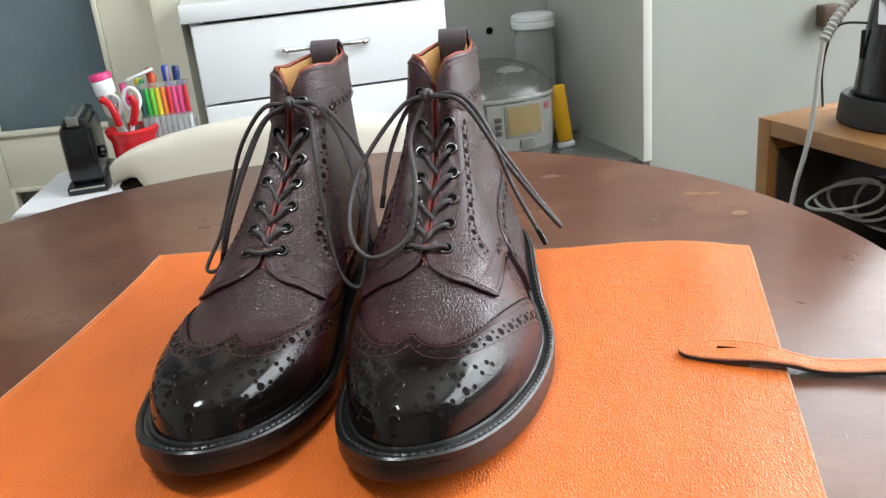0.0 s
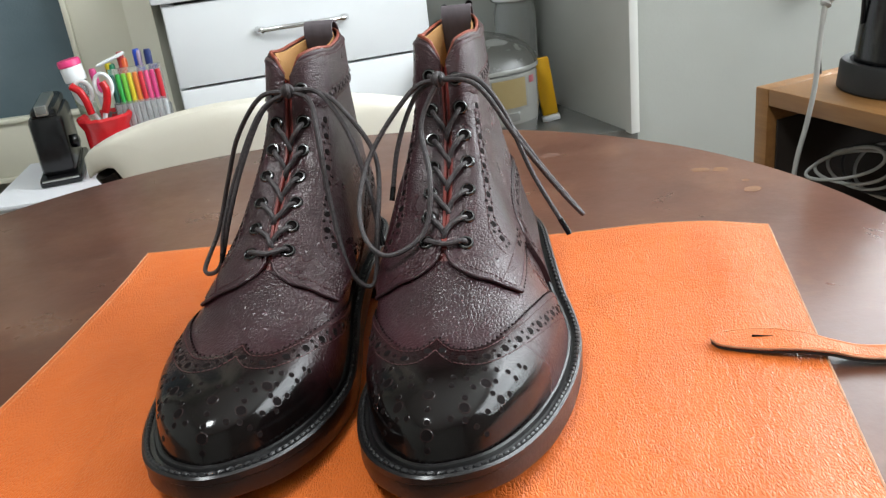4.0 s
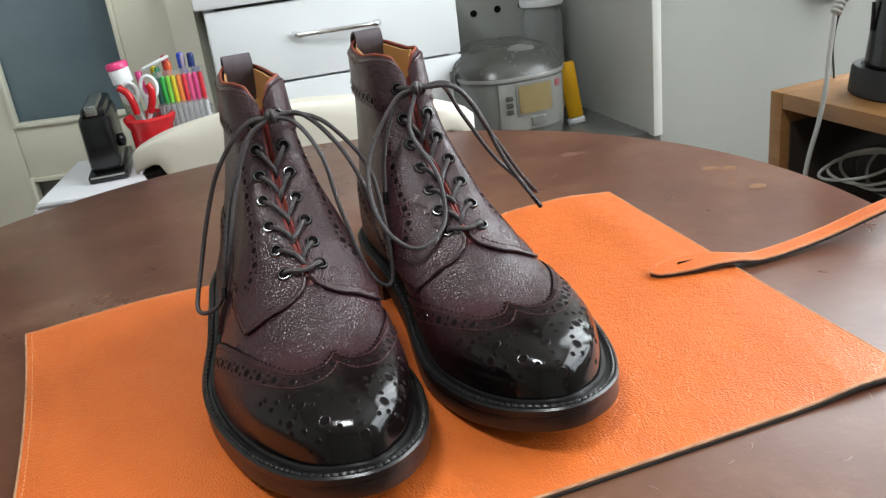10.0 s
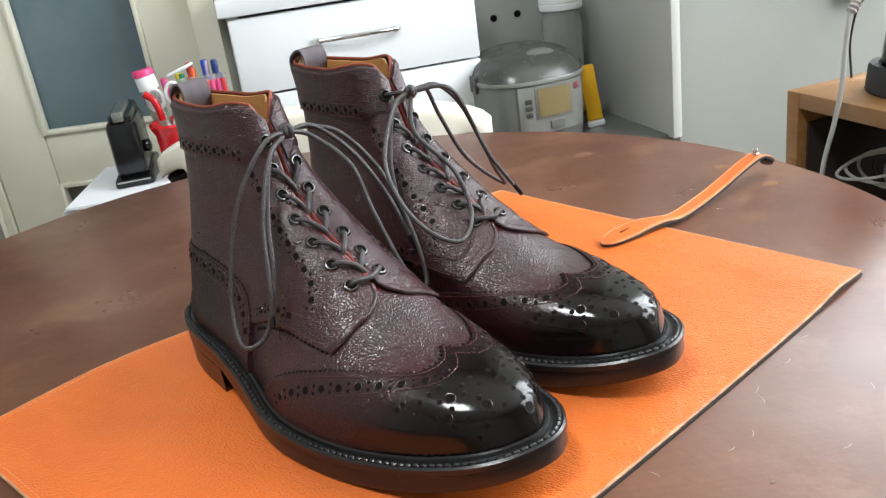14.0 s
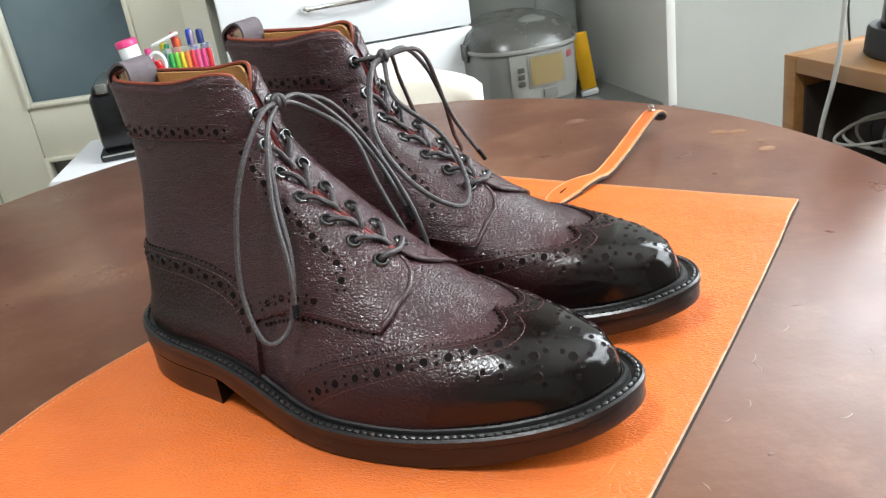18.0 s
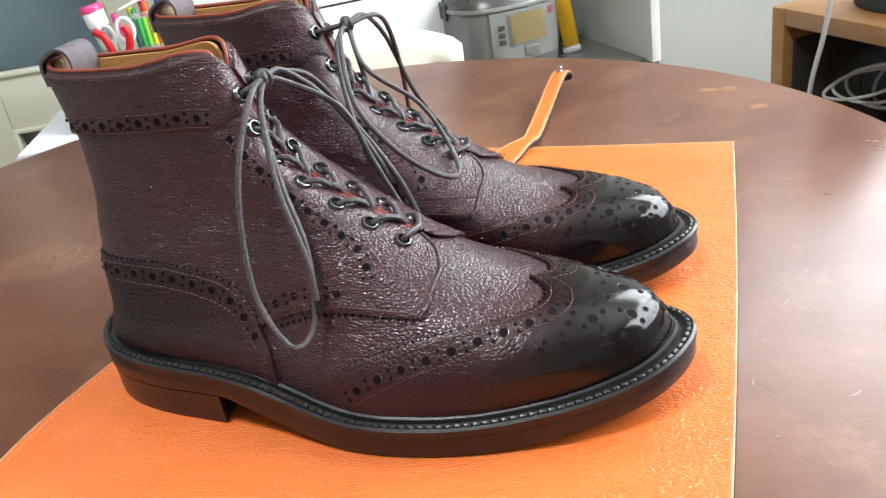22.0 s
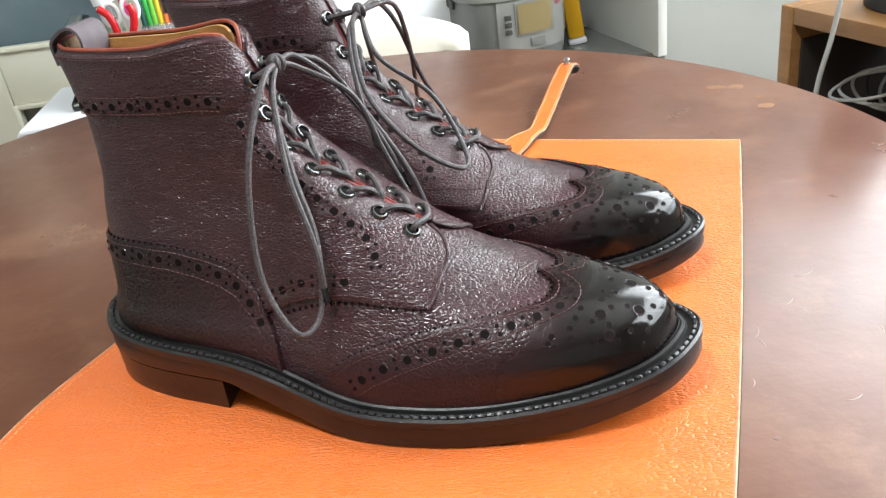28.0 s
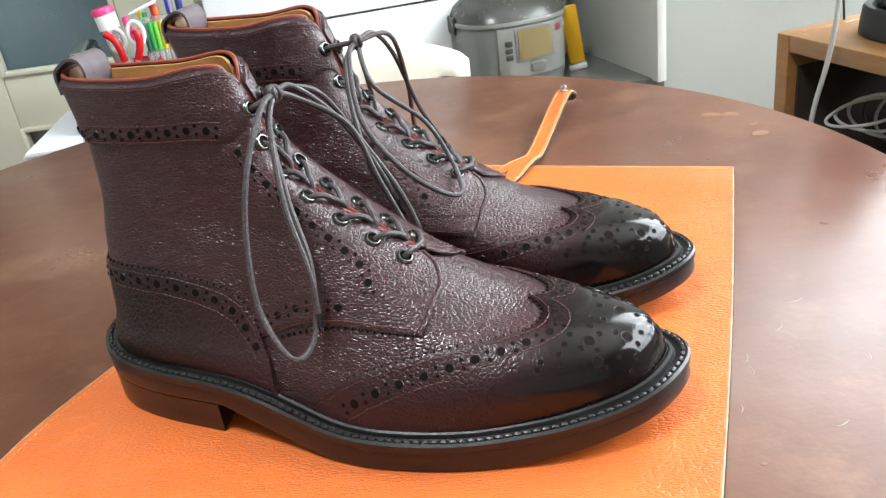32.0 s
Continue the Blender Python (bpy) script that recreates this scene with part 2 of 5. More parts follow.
def table_material():
    m = material("worn_varnished_table_top", (0.10, 0.034, 0.018), 0.25, 0, 0.27)
    v = coords(m)
    big = noise_tex(m, v, 5, 6, 0.6)
    c = ramp(m, big, [(0.3, (0.080, 0.029, 0.017)), (0.52, (0.125, 0.049, 0.027)), (0.72, (0.178, 0.082, 0.046))])
    grain = noise_tex(m, coords(m, (3, 60, 3)), 6, 4)
    c = mixed(m, maths(m, "MULTIPLY", grain, 0.35), c, (0.050, 0.016, 0.009))
    worn = ramp(m, noise_tex(m, v, 13, 9, 0.72), [(0.52, (0, 0, 0)), (0.72, (1, 1, 1))])
    c = mixed(m, maths(m, "MULTIPLY", worn, 0.45), c, (0.24, 0.125, 0.07))
    link(m, c, bsdf(m).inputs["Base Color"])
    r = maths(m, "MULTIPLY_ADD", noise_tex(m, v, 11, 8, 0.70), 0.34)
    m.node_tree.nodes[-1].inputs[2].default_value = 0.15
    link(m, r, bsdf(m).inputs["Roughness"])
    relief(m, noise_tex(m, v, 40, 6, 0.6), 0.35, 0.0010)
    return m


M["table"] = table_material()


# ---- builders ----
def thing(name, m, label, category, group="", kind=""):
    ob = new(name)
    ob.empty_display_size = 0.02
    ob.matrix_world = m
    return tagged(ob, label, category, group, kind)


def mesh_of(name, bm, mat, smooth=True):
    me = bpy.data.meshes.new(name)
    bmesh.ops.recalc_face_normals(bm, faces=bm.faces)
    bm.to_mesh(me)
    bm.free()
    if mat is not None:
        me.materials.append(mat)
    if smooth:
        me.polygons.foreach_set("use_smooth", [True] * len(me.polygons))
        me.set_sharp_from_angle(angle=radians(38))
    return me


def part(name, bm, mat, parent, label="", smooth=True):
    ob = new(name, mesh_of(name, bm, mat, smooth))
    ob.parent = parent
    return tagged(ob, label) if label else ob


def single(name, bm, mat, m, label, category, group="", kind="", smooth=True):
    ob = new(name, mesh_of(name, bm, mat, smooth))
    ob.matrix_world = m
    return tagged(ob, label, category, group, kind)


def box(bm, c, s, bevel=0.0, rot=None, seg=2):
    """A block with centre c and size s, its edges rounded by bevel."""
    r = bmesh.ops.create_cube(bm, size=1)
    vs = r["verts"]
    bmesh.ops.scale(bm, vec=s, verts=vs)
    if bevel:
        es = list({e for v in vs for e in v.link_edges})
        g = bmesh.ops.bevel(bm, geom=es, offset=bevel, segments=seg, profile=0.5, affect="EDGES")
        vs = list({v for f in g["faces"] for v in f.verts} | {v for v in vs if v.is_valid})
    m = Matrix.Translation(c) @ (rot.to_4x4() if rot else Matrix())
    bmesh.ops.transform(bm, matrix=m, verts=vs)
    return bm


def lathe(bm, profile, n=32, m=Matrix(), cap=True):
    """Turns a profile of (radius, height) about z."""
    rings = []
    for r, z in profile:
        rings.append([bm.verts.new(m @ Vector((r * math.cos(2 * math.pi * i / n), r * math.sin(2 * math.pi * i / n), z))) for i in range(n)])
    for a, b in zip(rings, rings[1:]):
        for i in range(n):
            bm.faces.new((a[i], a[(i + 1) % n], b[(i + 1) % n], b[i]))
    if cap:
        bm.faces.new(rings[0][::-1])
        bm.faces.new(rings[-1])
    return bm


def smooth_path(pts, n):
    """A Catmull-Rom curve through the points, n steps a span."""
    p = [Vector(q) for q in pts]
    p = [2 * p[0] - p[1]] + p + [2 * p[-1] - p[-2]]
    out = []
    for i in range(1, len(p) - 2):
        a, b, c, d = p[i - 1 : i + 3]
        for k in range(n):
            t = k / n
            out.append(0.5 * (2 * b + (c - a) * t + (2 * a - 5 * b + 4 * c - d) * t * t + (3 * b - a - 3 * c + d) * t ** 3))
    out.append(p[-2])
    return out


def tube(bm, pts, r, n=8, closed=False):
    """A round cord along points; r is a radius or one for each point."""
    rs = r if hasattr(r, "__len__") else [r] * len(pts)
    rings = []
    up = None
    k = len(pts)
    for i, p in enumerate(pts):
        t = (pts[(i + 1) % k] - pts[i - 1]) if closed else (pts[min(i + 1, k - 1)] - pts[max(i - 1, 0)])
        t = t.normalized() if t.length > 1e-9 else Vector((0, 0, 1))
        if up is None:
            up = t.orthogonal().normalized()
        up = (up - t * up.dot(t)).normalized()
        side = t.cross(up)
        rings.append([bm.verts.new(p + rs[i] * (math.cos(2 * math.pi * j / n) * up + math.sin(2 * math.pi * j / n) * side)) for j in range(n)])
    for a, b in zip(rings, rings[1:] + ([rings[0]] if closed else [])):
        for j in range(n):
            bm.faces.new((a[j], a[(j + 1) % n], b[(j + 1) % n], b[j]))
    if not closed:
        bm.faces.new(rings[0][::-1])
        bm.faces.new(rings[-1])
    return bm


def sheet(bm, top, bottom):
    """A closed shell between two equal grids of points (rows of rows)."""
    a = [[bm.verts.new(p) for p in row] for row in top]
    b = [[bm.verts.new(p) for p in row] for row in bottom]
    n, k = len(a), len(a[0])
    for i in range(n - 1):
        for j in range(k - 1):
            bm.faces.new((a[i][j], a[i + 1][j], a[i + 1][j + 1], a[i][j + 1]))
            bm.faces.new((b[i][j], b[i][j + 1], b[i + 1][j + 1], b[i + 1][j]))
    for i in range(n - 1):
        for j in (0, k - 1):
            bm.faces.new((a[i][j], a[i + 1][j], b[i + 1][j], b[i][j]))
    for j in range(k - 1):
        for i in (0, n - 1):
            bm.faces.new((a[i][j], a[i][j + 1], b[i][j + 1], b[i][j]))
    return bm


def prism(bm, outline, z0, z1, m=Matrix()):
    """A straight-sided solid over a plan outline."""
    lo = [bm.verts.new(m @ Vector((x, y, z0))) for x, y in outline]
    hi = [bm.verts.new(m @ Vector((x, y, z1))) for x, y in outline]
    k = len(lo)
    bm.faces.new(lo[::-1])
    bm.faces.new(hi)
    for i in range(k):
        bm.faces.new((lo[i], lo[(i + 1) % k], hi[(i + 1) % k], hi[i]))
    return bm


# ---- the room ----
def wall_with_hole(name, m, w, h, t, hole, mat, label):
    """A wall of width w and height h, thickness t, with one opening (x0, x1, z0, z1)."""
    bm = bmesh.new()
    x0, x1, z0, z1 = hole
    for a, b, c, d in ((0, x0, 0, h), (x1, w, 0, h), (x0, x1, 0, z0), (x0, x1, z1, h)):
        box(bm, ((a + b) / 2, t / 2, (c + d) / 2), (b - a, t, d - c))
    return single(name, bm, mat, m, label, "wall", kind="structure", smooth=False)


def slab(name, c, s, mat, label, category):
    return single(name, box(bmesh.new(), (0, 0, 0), s), mat, pose(*c), label, category, kind="structure", smooth=False)


slab("floor", (0.1, -0.3, -0.05), (3.8, 4.2, 0.1), M["floor"], "brown wooden floor of the small room", "floor")
slab("ceiling", (0.1, -0.3, 2.45), (3.8, 4.2, 0.1), M["plaster"], "plain white plastered ceiling", "ceiling")
slab("wall_west", (-1.65, -0.3, 1.2), (0.1, 4.2, 2.4), M["wall"], "pale papered wall of the room", "wall")
slab("wall_south", (0.1, -2.35, 1.2), (3.6, 0.1, 2.4), M["wall"], "pale papered wall behind the table", "wall")
wall_with_hole("wall_east", pose(1.60, 1.03, 0, 0, 0, -90), 3.33, 2.4, 0.1, (0.14, 1.68, 0.86, 2.24), M["wall"], "pale papered wall with a broad window")
slab("wall_north", (-0.62, 1.70, 1.2), (2.16, 0.1, 2.4), M["wall"], "pale wall behind the alcove", "wall")
slab("wall_return", (0.435, 1.39, 1.2), (0.05, 0.52, 2.4), M["wall"], "short return wall of the alcove", "wall")
wall_with_hole("wall_alcove", pose(0.41, 1.03, 0), 1.19, 2.4, 0.1, (0.45, 1.13, 0.62, 2.2), M["wall"], "pale grey papered wall with a high window")
bm = bmesh.new()
tube(bm, smooth_path([(0, 0, 0.2), (0.001, 0, 0.5), (-0.001, 0, 0.8), (0.0, 0, 2.4)], 8), 0.0045, 8)
single("trim", bm, M["wall"], pose(0.422, 1.024, 0), "thin pale strip down the corner of the papered wall", "trim", kind="structure")


def window(name, m, w, h):
    """A two-light window in the opening."""
    w0 = thing(name, m, "white framed window with two clear panes", "window", kind="structure")
    bm = bmesh.new()
    for x in (0.02, w - 0.02):
        box(bm, (x, 0, h / 2), (0.04, 0.06, h), 0.004)
    for z in (0.02, h - 0.02):
        box(bm, (w / 2, 0, z), (w - 0.08, 0.06, 0.04), 0.004)
    box(bm, (w / 2, 0, h / 2), (0.05, 0.05, h - 0.08), 0.004)
    part("window_frame", bm, M["white"], w0)
    for a in (0.04, w / 2 + 0.025):
        p = part("pane", box(bmesh.new(), (a + w / 4 - 0.0325, 0, h / 2), (w / 2 - 0.065, 0.004, h - 0.08)), M["clear"], w0)
        p.visible_shadow = False
    return w0


window("window_1", pose(0.86, 1.08, 0.62), 0.68, 1.58)
window("window_2", pose(1.65, 0.89, 0.86, 0, 0, -90), 1.54, 1.38)

bm = bmesh.new()
lathe(bm, [(0.21, 0.03), (0.22, 0.02), (0.22, -0.02), (0.20, -0.03), (0.19, -0.02), (0.002, -0.02)], 40)
lamp = thing("ceiling_light", pose(-0.42, -0.38, 2.37), "round white ceiling light with a ring tube", "ceiling light")
part("housing", bm, M["white"], lamp)
glow = material("lit_tube", (0.9, 0.9, 0.9), 0.4)
bsdf(glow).inputs["Emission Color"].default_value = (1.0, 0.95, 0.86, 1)
bsdf(glow).inputs["Emission Strength"].default_value = 6.0
part("tube", tube(bmesh.new(), [Vector((0.13 * math.cos(2 * math.pi * i / 32), 0.13 * math.sin(2 * math.pi * i / 32), -0.038)) for i in range(32)], 0.013, 12, True), glow, lamp)


# ---- the round table ----
def round_table():
    t = thing("round_table", pose(-0.108, 0.076, 0), "round dark brown varnished table with worn scratched top", "table")
    r = 0.436
    bm = bmesh.new()
    lathe(bm, [(0.02, TOP - 0.032), (r - 0.010, TOP - 0.032), (r - 0.003, TOP - 0.028), (r, TOP - 0.020), (r, TOP - 0.008), (r - 0.002, TOP - 0.003), (r - 0.007, TOP)], 128)
    part("tabletop", bm, M["table"], t)
    part("pedestal", lathe(bmesh.new(), [(0.05, 0.05), (0.045, 0.12), (0.035, 0.3), (0.045, 0.55), (0.12, TOP - 0.033)], 32), M["table"], t)
    for k in range(4):
        bm = bmesh.new()
        tube(bm, smooth_path([(0.04, 0, 0.10), (0.18, 0, 0.075), (0.33, 0, 0.022)], 6), [0.028] * 7 + [0.026, 0.024, 0.022, 0.021, 0.02, 0.02], 10)
        part("foot", bm, M["table"], t).matrix_local = pose(0, 0, 0, 0, 0, 45 + 90 * k)
    # worn pale patches and ticks in the varnish
    bare = grained("bare_wood_patch", (0.23, 0.11, 0.045), (0.15, 0.065, 0.03), 0.42, 300, 0.0001, big=90)
    pale = grained("pale_scuff", (0.16, 0.085, 0.06), (0.12, 0.05, 0.034), 0.45, 300, 0.0001, big=120)
    rng = random.Random(4)
    for mat, spots in ((bare, ((0.239, 0.247, 0.008, 0.006), (0.254, 0.242, 0.007, 0.0055), (0.258, 0.189, 0.0075, 0.006), (0.262, 0.21, 0.003, 0.003))),
                       (pale, ((0.131, 0.341, 0.011, 0.006), (0.114, -0.177, 0.0016, 0.0012)))):
        for x, y, a, b in spots:
            bm = bmesh.new()
            n = 18
            ring = []
            for i in range(n):
                q = rng.uniform(0.72, 1.12)
                ring.append((q * a * math.cos(2 * math.pi * i / n), q * b * math.sin(2 * math.pi * i / n)))
            prism(bm, ring, -0.0005, 0.00012)
            part("worn_patch", bm, mat, t).matrix_local = pose(x + 0.108, y - 0.076, TOP)
    # fine scratches and specks in the varnish
    scratch = grained("scratched_varnish", (0.27, 0.19, 0.14), (0.19, 0.115, 0.075), 0.42, 400, 0.0001, big=200)
    for x, y, a, w in SCRATCHES:
        bm = bmesh.new()
        pts = [Vector((0.6 * w * k / 4 * math.cos(0.25 * k / 4), 0.6 * w * k / 4 * math.sin(0.25 * k / 4), 0)) for k in range(-4, 5)]
        lo, hi = [], []
        for k, p in enumerate(pts):
            h = 0.00032 * (1 - (abs(k - 4) / 4.2) ** 2)
            lo.append([p + Vector((0, -h, -0.0002)), p + Vector((0, h, -0.0002))])
            hi.append([p + Vector((0, -h, 0.00008)), p + Vector((0, h, 0.00008))])
        sheet(bm, hi, lo)
        part("scratch", bm, scratch, t).matrix_local = pose(x + 0.108, y - 0.076, TOP, 0, 0, a)
    return t


SCRATCHES = ((0.119, -0.141, 70, 0.006), (0.134, -0.114, 95, 0.007), (0.160, -0.083, 40, 0.008), (0.155, -0.160, 20, 0.007), (0.082, -0.191, 110, 0.006), (0.105, -0.151, 30, 0.005),
             (0.135, -0.105, 60, 0.009), (0.066, -0.161, 130, 0.006), (0.178, -0.060, 15, 0.010), (-0.258, 0.234, 5, 0.008), (-0.229, 0.31, 3, 0.020), (0.19, -0.115, 80, 0.006))
round_table()


# ---- the leather folder under the boots ----
def leather_mat():
    """Built in the space of the turning things: corners A, B, C, D in plan."""
    t = thing("leather_folder", pose(0, 0, TOP), "flat bright orange grained leather folder lying on the table", "leather folder")
    A, B, C, D = Vector((-0.227, 0.2163)), Vector((0.2300, 0.1185)), Vector((0.1505, -0.1955)), Vector((-0.2830, -0.0910))
    nu, nv, rc = 72, 48, 0.012

    def at(u, v, z):
        # u along A to B, v from there down to D, C; soft corners and slightly wavy sides
        p = (A * (1 - u) + B * u) * (1 - v) + (D * (1 - u) + C * u) * v
        side = (B - A).normalized()
        p = p + Vector((-side.y, side.x)) * ((0.009 * math.exp(-((u - 0.24) / 0.13) ** 2) + 0.004 * math.exp(-((u - 0.78) / 0.12) ** 2) - 0.002 * math.exp(-((u - 0.5) / 0.1) ** 2)) * (1 - v) - 0.003 * math.sin(math.pi * u) * v)
        p = p + side * (0.006 * math.sin(math.pi * v) * (1 - u))
        lift = 0.0
        lift += 0.0045 * math.exp(-((u - 0.86) / 0.10) ** 2 - (v / 0.10) ** 2)
        lift += 0.0030 * math.exp(-((u - 0.12) / 0.13) ** 2 - (v / 0.10) ** 2)
        lift += 0.0030 * math.exp(-((u - 0.93) / 0.05) ** 2) * (0.6 + 0.4 * math.sin(v * 7))
        return Vector((p.x, p.y, z + lift))

    def grid(z, e=0.0):
        rows = []
        for i in range(nu + 1):
            u = i / nu
            rows.append([at(e + (1 - 2 * e) * u, e + (1 - 2 * e) * j / nv, z) for j in range(nv + 1)])
        return rows

    part("front_cover", sheet(bmesh.new(), grid(0.0031), grid(0.0019)), M["mat"], t, "orange grained leather with stitched edges")
    def under(z):
        return [[at(0.002 + 0.996 * i / nu, 0.002 + 1.002 * j / nv, z) for j in range(nv + 1)] for i in range(nu + 1)]

    part("back_cover", sheet(bmesh.new(), under(0.0017), under(0.0001)), M["mat_back"], t, "dark suede underside")
    # pale cut edge and the edge stitches
    loop = [at(i / nu, 0, 0.0025) for i in range(nu)] + [at(1, j / nv, 0.0025) for j in range(nv)] + [at(1 - i / nu, 1, 0.0025) for i in range(nu)] + [at(0, 1 - j / nv, 0.0025) for j in range(nv)]
    part("cut_edge", tube(bmesh.new(), loop, 0.0009, 6, True), M["mat_edge"], t, "pale rubbed edge of the leather")
    bm = bmesh.new()
    for u0, v0, u1, v1, n in ((0.008, 0.012, 0.992, 0.012, 118), (0.008, 0.012, 0.008, 0.988, 76), (0.992, 0.012, 0.992, 0.988, 76)):
        for k in range(n):
            a, b = (k + 0.2) / n, (k + 0.75) / n
            tube(bm, [at(u0 + (u1 - u0) * q, v0 + (v1 - v0) * q, 0.0031) for q in (a, b)], 0.00028, 5)
    part("edge_stitching", bm, M["mat_thread"], t, "orange edge stitching")
    # embossed mark near the corner
    bm = bmesh.new()
    mark = Vector((0.132, -0.163, 0.0030))
    for k, (dx, dy, w, h) in enumerate(((-0.011, 0, 0.005, 0.006), (-0.004, 0, 0.003, 0.008), (0.002, 0, 0.004, 0.006), (0.008, 0, 0.003, 0.007), (0.0125, 0, 0.002, 0.005))):
        box(bm, mark + Vector((dx * 0.97, -dx * 0.24, 0)), (w, h, 0.0006), 0.0002, Matrix.Rotation(radians(-14), 3, "Z"), 1)
    part("embossed_mark", bm, M["mat"], t, "small blind embossed mark")
    # strap: rounded tongue on the folder, then out over its edge, arched above the table
    path = smooth_path([(0.1367, -0.0245, 0.0062), (0.156, -0.0300, 0.0070), (0.175, -0.0400, 0.0088), (0.190, -0.0485, 0.0080), (0.206, -0.0535, 0.0048), (0.232, -0.0590, 0.0050), (0.264, -0.0670, 0.009), (0.296, -0.0765, 0.0165),
                        (0.317, -0.0835, 0.0205), (0.330, -0.0880, 0.0170), (0.338, -0.0910, 0.0105)], 8)

    def strap_rows(z, grow=0.0):
        rows = []
        total = len(path) - 1
        for i, p in enumerate(path):
            d = (path[min(i + 1, total)] - path[max(i - 1, 0)]).normalized()
            s = Vector((-d.y, d.x, 0)).normalized()
            up = s.cross(d) * -1 if s.cross(d).z < 0 else s.cross(d)
            f = i / total
            w = 0.0062
            if f < 0.30:
                q = f / 0.30
                w = 0.0005 + 0.0105 * math.sqrt(max(0.0, 1 - ((0.5 - min(q, 0.5)) / 0.5) ** 2))
                if q > 0.5:
                    w = 0.0110 - 0.0048 * (q - 0.5) / 0.5
            if f > 0.955:
                w *= math.sqrt(max(0.02, 1 - ((f - 0.955) / 0.045) ** 2))
            w += grow
            rows.append([p + s * (w * k / 3) + up * z for k in range(-3, 4)])
        return rows

    part("strap", sheet(bmesh.new(), strap_rows(0.0008), strap_rows(-0.0006)), M["mat"], t, "narrow orange leather strap with a rounded tongue")
    part("strap_lining", sheet(bmesh.new(), strap_rows(-0.0007, 0.0002), strap_rows(-0.0022, 0.0003)), M["mat_back"], t, "dark underside of the strap")
    rows = strap_rows(0.0002)
    edge = [r[0] for r in rows] + [r[-1] for r in rows[::-1]]
    part("strap_edge", tube(bmesh.new(), edge, 0.0006, 6, True), M["mat_edge"], t, "pale cut edge of the strap")
    bm = bmesh.new()
    rows = strap_rows(0.0009, -0.0012)
    for side in (0, -1):
        line = [r[side] for r in rows[3:-4]]
        for a, b in zip(line, line[1:]):
            tube(bm, [a + (b - a) * 0.12, a + (b - a) * 0.44], 0.00030, 5)
            tube(bm, [a + (b - a) * 0.60, a + (b - a) * 0.92], 0.00030, 5)
    part("strap_stitching", bm, M["mat_thread"], t, "pale orange stitches along the strap")
    bm = bmesh.new()
    box(bm, (0.162, -0.0310, 0.0082), (0.0110, 0.0012, 0.0012), 0.0003, Matrix.Rotation(radians(-20), 3, "Z"), 1)
    part("slot", bm, M["hole"], t, "short slit in the tongue")
    part("snap_stud", lathe(bmesh.new(), [(0.0032, 0), (0.0034, 0.0012), (0.0016, 0.002), (0.0016, 0.0036), (0.0028, 0.0044), (0.0024, 0.0058), (0.0006, 0.0062)], 20, pose(0.3175, -0.0837, 0.0212)), M["chrome"], t, "small shiny snap stud")
    part("snap_cap", lathe(bmesh.new(), [(0.001, -0.0028), (0.0052, -0.0024), (0.0058, -0.001), (0.0054, 0.0)], 20, pose(0.3335, -0.0893, 0.0118, 0, 40)), M["black"], t, "dark metal snap cap")
    return t


folder = leather_mat()


# ---- the boots ----
def curve(xs, ys):
    """A smooth monotone interpolation of a short table."""
    xs, ys = np.array(xs, float), np.array(ys, float)
    h, d = np.diff(xs), np.diff(ys) / np.diff(xs)
    g = np.zeros(len(xs))
    for i in range(1, len(xs) - 1):
        if d[i - 1] * d[i] > 0:
            a, b = 2 * h[i] + h[i - 1], h[i] + 2 * h[i - 1]
            g[i] = (a + b) / (a / d[i - 1] + b / d[i])
    g[0], g[-1] = d[0], d[-1]

    def f(x):
        x = np.clip(np.asarray(x, float), xs[0], xs[-1])
        i = np.clip(np.searchsorted(xs, x, side="right") - 1, 0, len(xs) - 2)
        t = (x - xs[i]) / h[i]
        return ((1 + 2 * t) * (1 - t) ** 2) * ys[i] + t * (1 - t) ** 2 * h[i] * g[i] + t * t * (3 - 2 * t) * ys[i + 1] + t * t * (t - 1) * h[i] * g[i + 1]

    return f


# plan of the sole of a right boot: x from heel to toe, y to the inner side
SOLE = [(0.2992, 0.002), (0.2966, 0.0120), (0.2905, 0.0205), (0.2795, 0.0302), (0.2625, 0.0386), (0.2425, 0.0444), (0.2200, 0.0478), (0.2, 0.0476), (0.17, 0.0430), (0.14, 0.0375), (0.11, 0.036), (0.08, 0.037),
        (0.05, 0.0375), (0.025, 0.0335), (0.008, 0.021), (0, 0.001), (0.008, -0.0195), (0.025, -0.0345), (0.05, -0.0430), (0.085, -0.0480), (0.12, -0.0538), (0.145, -0.0600), (0.165, -0.0628), (0.185, -0.0624),
        (0.205, -0.0598), (0.2280, -0.0546), (0.2532, -0.0462), (0.2757, -0.0345), (0.2888, -0.0230), (0.2966, -0.0095)]
SOLE_Z = curve([0, 0.088, 0.10, 0.115, 0.13, 0.155, 0.2, 0.24, 0.27, 0.302], [0.016, 0.016, 0.0125, 0.0075, 0.0038, 0.0006, 0.0, 0.0028, 0.0080, 0.0152])
WELT_Z = curve([0, 0.06, 0.09, 0.105, 0.13, 0.16, 0.2, 0.24, 0.27, 0.302], [0.0310, 0.0292, 0.0276, 0.0255, 0.0198, 0.0156, 0.0150, 0.0176, 0.0216, 0.0284])


